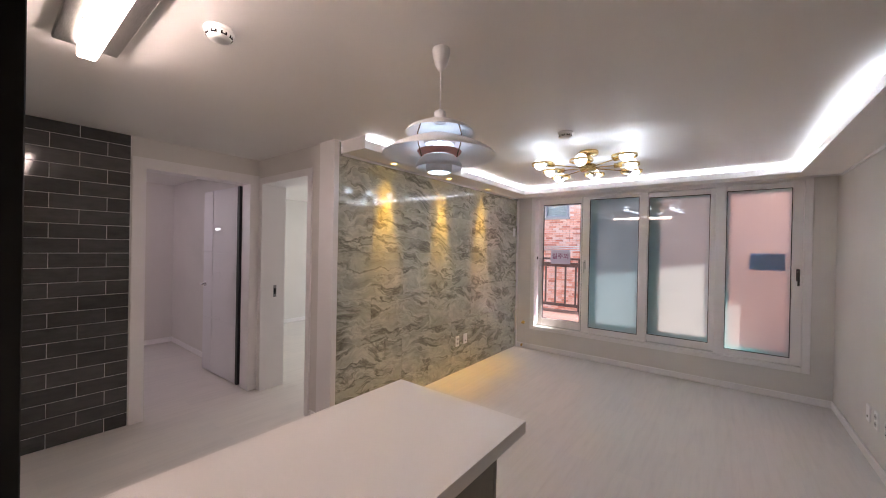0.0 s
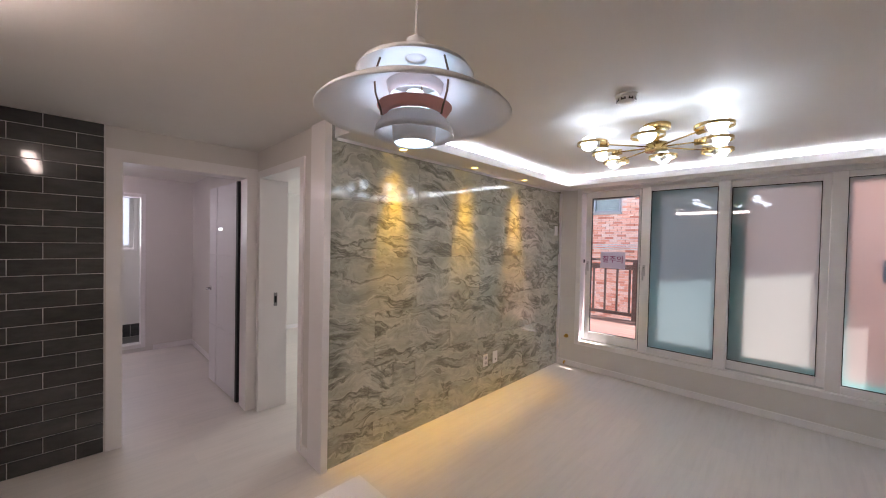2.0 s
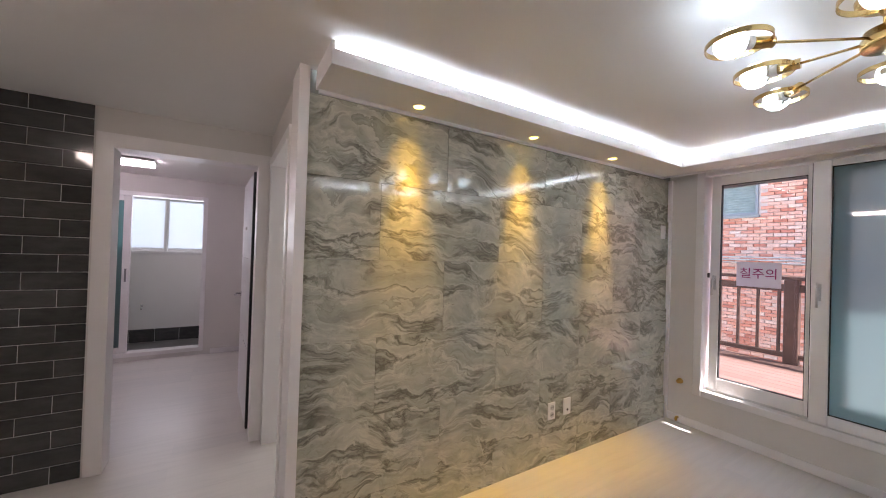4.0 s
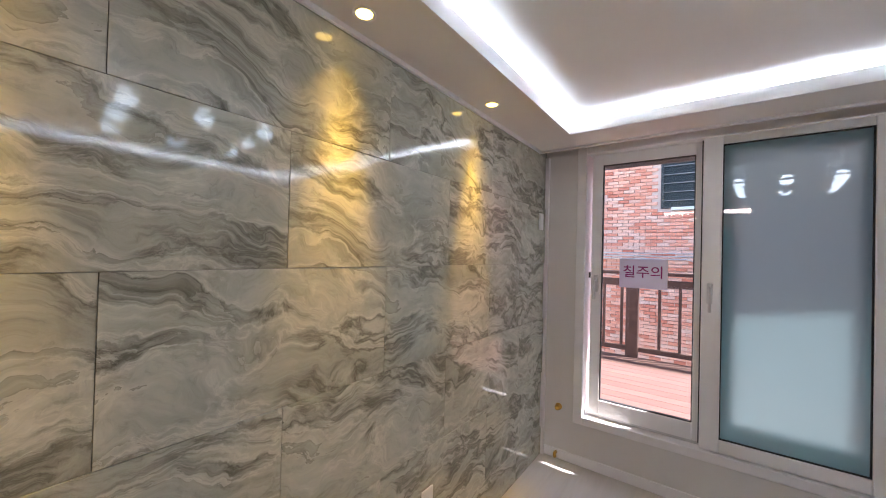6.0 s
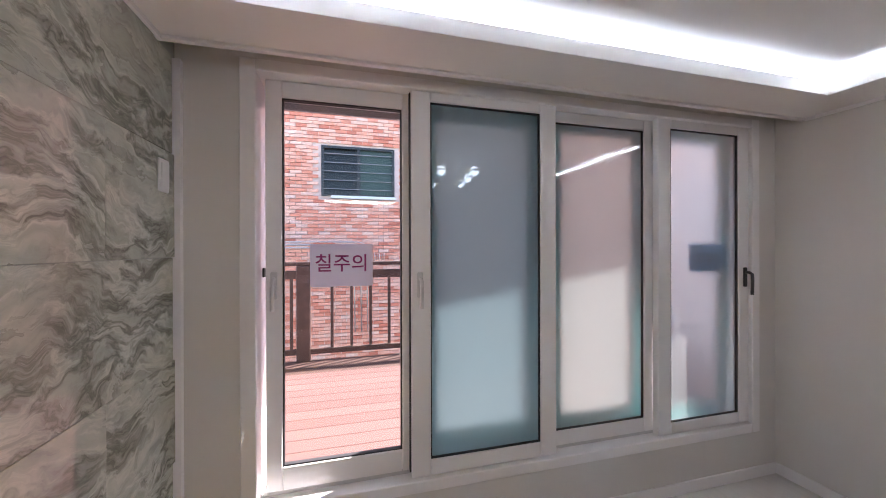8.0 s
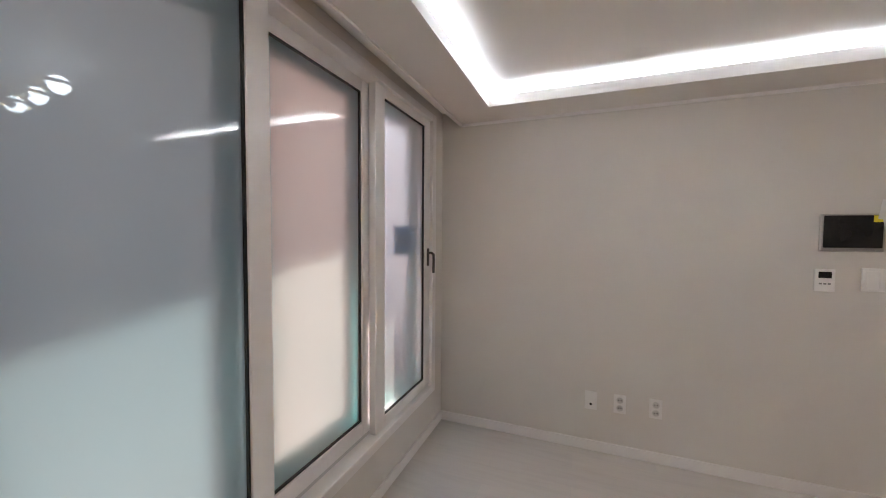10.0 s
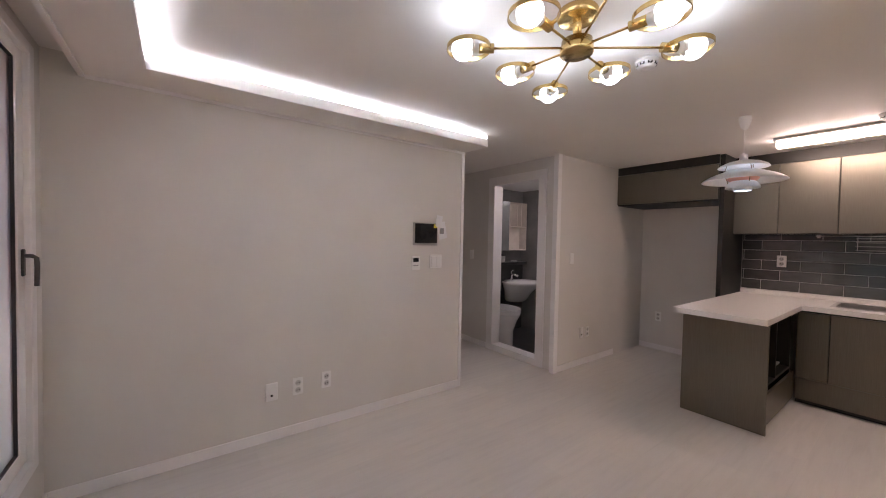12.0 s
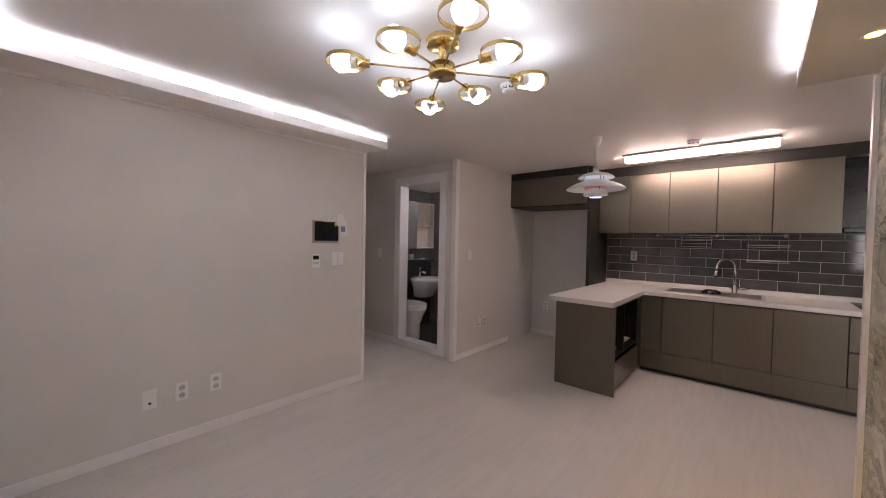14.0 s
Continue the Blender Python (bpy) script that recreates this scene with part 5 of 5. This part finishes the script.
# ---------------------------------------------------------------- outside
structure("ground", boxes((-60, 60, 0.22, 120, -3.2, -3.0), (-60, 60, -120, 0.22, -3.2, -3.0)), M_CONCRETE, "grey ground below the terrace", "ground")
# unseen eave, its front edge slanted to fit the shadow line on the panes
_v = [(-1.2, 0.22), (4.2, 0.22), (4.2, 0.498), (-1.2, 0.80)]
_e = bmesh.new()
_lo, _hi = [[_e.verts.new((x, y, z)) for x, y in _v] for z in (2.62, 2.74)]
_e.faces.new(_lo[::-1])
_e.faces.new(_hi)
for _k in range(4):
    _e.faces.new((_lo[_k], _lo[(_k + 1) % 4], _hi[(_k + 1) % 4], _hi[_k]))
eave = structure("eave", _e, M_CONCRETE, "unseen concrete eave added to shade the upper panes", "eave")
deck = structure("terrace_deck", boxes((-3.2, 4.2, 0.22, 2.62, 0.02, 0.17)), M_RAIL, "red-brown boarded terrace deck", "deck")

structure("terrace_side_wall", boxes((4.2, 4.35, 0.22, 2.62, -3.0, 2.6), (-3.35, -3.2, 0.22, 2.62, -3.0, 2.6)), M_CEIL, "white plastered terrace side walls", "wall")
rail = thing("terrace_railing", (0, 2.55, 0.2), "dark brown wooden terrace railing with slender balusters", "railing")
part("top_rail", box(-3.2, 4.2, -0.045, 0.045, 1.045, 1.09, 0.006), M_RAIL, rail)
part("middle_rail", box(-3.2, 4.2, -0.02, 0.02, 0.90, 0.99, 0.004), M_RAIL, rail)
part("bottom_rail", box(-3.2, 4.2, -0.022, 0.022, 0.07, 0.13, 0.004), M_RAIL, rail)
for k in range(5):
    x = 0.205 + (k - 2) * 1.65
    part("post", box(x - 0.07, x + 0.07, -0.05, 0.05, 0, 1.045, 0.006), M_RAIL, rail)
_bal = mesh_of("baluster", box(-0.016, 0.016, -0.014, 0.014, 0.13, 0.90, 0.002), M_RAIL)
for k in range(34):
    x = -3.10 + 0.212 * k
    if min(abs(x - (0.205 + (j - 2) * 1.65)) for j in range(5)) < 0.09:
        continue
    b = new("baluster", _bal)
    b.parent = rail
    b.location = (x, 0, 0)

pipes = thing("clothes_pipes", (0.0, 5.45, 1.43), "thin steel pipes running along the brick facade", "pipes")
for k, z in enumerate((0.02, 0.075, 0.13)):
    part("pipe", tube([(-2.4, 0, z), (0.65 + 0.12 * k, 0, z), (0.80 + 0.12 * k, 0, z - 0.05), (0.82 + 0.12 * k, 0, -1.6)], 0.012, 8), M_STEEL, pipes)

FY = 5.60
BWN = (0.20, 1.60, 2.44, 3.42)
LWN = (-1.82, -1.12, 2.42, 3.08)
fac = tagged(new("brick_house"), "orange-red brick house facade with a barred and a louvred window", "house")
part("wall", boxes((-9, LWN[0], FY + 0.03, FY + 0.3, -3, 6.2), (LWN[1], BWN[0], FY + 0.03, FY + 0.3, -3, 6.2), (LWN[0], LWN[1], FY + 0.03, FY + 0.3, -3, LWN[2]),
                   (LWN[0], LWN[1], FY + 0.03, FY + 0.3, LWN[3], 6.2), (BWN[1], 10, FY + 0.03, FY + 0.3, -3, 6.2), (BWN[0], BWN[1], FY + 0.03, FY + 0.3, -3, BWN[2]), (BWN[0], BWN[1], FY + 0.03, FY + 0.3, BWN[3], 6.2)), M_MORTAR, fac, "pale mortar wall")
part("roof", box(-9.2, 10.2, FY - 0.3, FY + 3.0, 6.2, 6.5, 0.02), M_CONCRETE, fac)
wn = part("window", frame_ring(BWN[0], BWN[1], BWN[2], BWN[3], FY - 0.02, FY + 0.10, 0.05), M_BLACK, fac, "black aluminium window")
part("pane", box(BWN[0] + 0.05, BWN[1] - 0.05, FY + 0.06, FY + 0.07, BWN[2] + 0.05, BWN[3] - 0.05), M_DARKGLASS, wn)
part("open_pane", box(0.93, BWN[1] - 0.05, FY + 0.04, FY + 0.05, BWN[2] + 0.05, BWN[3] - 0.05), M_GREENGLASS, wn)
part("mullion", box(0.87, 0.93, FY + 0.0, FY + 0.06, BWN[2] + 0.05, BWN[3] - 0.05), M_BLACK, wn)
part("sill", box(BWN[0] + 0.18, BWN[1] + 0.02, FY - 0.06, FY + 0.02, BWN[2] - 0.04, BWN[2] + 0.02, 0.004), M_STEEL, wn)
for k in range(5):
    z = BWN[2] + 0.15 + 0.17 * k
    part("bar", tube([(BWN[0] + 0.05, FY - 0.01, z), (BWN[1] - 0.05, FY - 0.01, z)], 0.008, 6), M_GREYFAB, wn)

lw = part("window", frame_ring(LWN[0], LWN[1], LWN[2], LWN[3], FY - 0.02, FY + 0.10, 0.045), M_GREYFAB, fac, "grey louvred window")
part("backing", box(LWN[0] + 0.045, LWN[1] - 0.045, FY + 0.09, FY + 0.10, LWN[2] + 0.045, LWN[3] - 0.045), M_GREYFAB, lw)
part("sill", box(LWN[0] - 0.03, LWN[1] + 0.03, FY - 0.06, FY + 0.02, LWN[2] - 0.06, LWN[2] - 0.005, 0.004), M_CONCRETE, lw)
for k in range(11):
    bm = box(LWN[0] + 0.05, LWN[1] - 0.05, -0.004, 0.004, -0.028, 0.028)
    bmesh.ops.rotate(bm, verts=bm.verts, matrix=Matrix.Rotation(radians(-28), 3, "X"))
    bmesh.ops.translate(bm, verts=bm.verts, vec=(0, FY + 0.05, LWN[2] + 0.075 + 0.051 * k))
    part("slat", bm, M_LOUVRE, lw)
for k in range(4):
    x = 1.06 + 0.09 * k
    part("bracket", tube([(x, 0, -0.24), (x, 0, -0.10), (x + 0.045, 0, -0.09), (x + 0.045, 0, -0.24)], 0.008, 6), M_STEEL, pipes)

# ---------------------------------------------------------------- pieces: tiles, boards, bricks
def lay(name, me, parent, at, scale=(1, 1, 1)):
    o = new(name, me)
    o.parent = parent
    o.location = at
    o.scale = scale
    return o


# marble: 0.8 x 0.4 m in half bond, tiles cut at the ends
_cache = {}


def marble_piece(y0, y1, z0, z1):
    key = (round(y1 - y0, 3), round(z1 - z0, 3))
    if key not in _cache:
        hy, hz = key[0] / 2 - 0.0008, key[1] / 2 - 0.0008
        _cache[key] = mesh_of("marble_tile", box(0.0, 0.0105, -hy, hy, -hz, hz, 0.0006), M_MARBLE)
    o = lay("marble_tile", _cache[key], wall_marble, (0.0005, (y0 + y1) / 2, (z0 + z1) / 2))
    # laid by hand: each tile leans by a hair
    o.rotation_euler = (0, radians(random.uniform(-0.14, 0.14)), radians(random.uniform(-0.14, 0.14)))


rows = [0.0, 0.2, 0.6, 1.0, 1.4, 1.8, SOFF - 0.02]
for k, (z0, z1) in enumerate(zip(rows, rows[1:])):
    start = -3.25 if k % 2 else -3.65
    y = start
    while y < -0.03:
        a, b = max(y, -3.221), min(y + 0.8, -0.031)
        if b - a > 0.02:
            marble_piece(a, b, z0, z1)
        y += 0.8

# charcoal brick tiles, 0.3 x 0.105 m pitch
_tw, _thh, _g = 0.3, 0.105, 0.0042


def brick_tiles(parent, a0, a1, z0, z1, place, along):
    k, z = 0, z0
    while z < z1 - 0.01:
        a = a0 - (0.15 if k % 2 else 0.0)
        top = min(z + _thh, z1)
        while a < a1 - 0.01:
            l, r = max(a, a0), min(a + _tw, a1)
            if r - l > 0.015:
                key = ("t", along, round(r - l, 3), round(top - z, 3))
                if key not in _cache:
                    h, v = (r - l - _g) / 2, (top - z - _g) / 2
                    bm = box(0, 0.004, -h, h, -v, v, 0.001) if along == "y" else box(-h, h, 0, 0.004, -v, v, 0.001)
                    _cache[key] = mesh_of("tile", bm, M_TILE)
                lay("tile", _cache[key], parent, place((l + r) / 2, (z + top) / 2))
            a += _tw
        z += _thh
        k += 1


brick_tiles(wall_tiled, BACK + 0.02, -4.245, 0.0, CEIL, lambda a, z: (TILEX, a, z), "y")
splash = structure("wall_splashback", boxes((TILEX + 0.012, 1.93, BACK, BACK + 0.003, 0.9, 1.55)), M_GROUT, "splashback of charcoal brick tiles with pale joints", "splashback")
brick_tiles(splash, TILEX + 0.012, 1.928, 0.917, 1.505, lambda a, z: (a, BACK + 0.003, z), "x")
utb = structure("wall_utility_skirting", boxes((UWX, UWX + 0.004, BACK, -3.22, -0.04, 0.16)), M_GROUT, "black tile skirting in the utility balcony", "skirting")
_m = mesh_of("tile", box(0, 0.008, -0.148, 0.148, -0.096, 0.096, 0.0015), M_TILE)
for k in range(8):
    lay("tile", _m, utb, (UWX + 0.004, BACK + 0.15 + 0.3 * k, 0.06))

# deck boards, laid along x
_m = mesh_of("board", box(-3.7, 3.7, -0.0705, 0.0705, 0, 0.03, 0.003), M_DECK)
_edge = mesh_of("board", box(-3.7, 3.7, -0.0705, 0.0705, 0, 0.03, 0.003), M_RAIL)
for k in range(16):
    lay("board", _m if k < 13 else _edge, deck, (0.5, 0.30 + 0.145 * k, 0.17))

# bricks of the facade: the stretch seen through the clear pane brick by brick, the rest as one joined field
_bl, _bh = 0.205, 0.068
_m = mesh_of("brick", box(-_bl / 2 + 0.005, _bl / 2 - 0.005, -0.012, 0.05, -_bh / 2 + 0.005, _bh / 2 - 0.005), M_BRICK)
field_v, field_f = [], []
count = 0
for r in range(112):
    z = -1.6 + r * _bh
    if z > 6.1:
        break
    for c in range(66):
        x = -6.0 + c * _bl + (_bl / 2 if r % 2 else 0)
        if BWN[0] - _bl / 2 < x < BWN[1] + _bl / 2 and BWN[2] - _bh / 2 < z < BWN[3] + _bh / 2:
            continue
        if LWN[0] - _bl / 2 < x < LWN[1] + _bl / 2 and LWN[2] - _bh / 2 < z < LWN[3] + _bh / 2:
            continue
        d = random.uniform(-0.004, 0.004)
        if -0.05 < x < 1.75 and 1.35 < z < 3.7 and count < 300:
            lay("brick", _m, fac, (x, FY + d, z))
            count += 1
            continue
        hx, hz = _bl / 2 - 0.005, _bh / 2 - 0.005
        n = len(field_v)
        for yy in (FY - 0.012 + d, FY + 0.04):
            field_v += [(x - hx, yy, z - hz), (x + hx, yy, z - hz), (x + hx, yy, z + hz), (x - hx, yy, z + hz)]
        field_f += [(n, n + 1, n + 2, n + 3), (n, n + 4, n + 5, n + 1), (n + 1, n + 5, n + 6, n + 2), (n + 2, n + 6, n + 7, n + 3), (n + 3, n + 7, n + 4, n)]
_me = bpy.data.meshes.new("brickwork")
_me.from_pydata(field_v, [], field_f)
_me.materials.append(M_BRICK)
_o = new("brickwork", _me)
_o.parent = fac
_o["kind"] = "stuff"
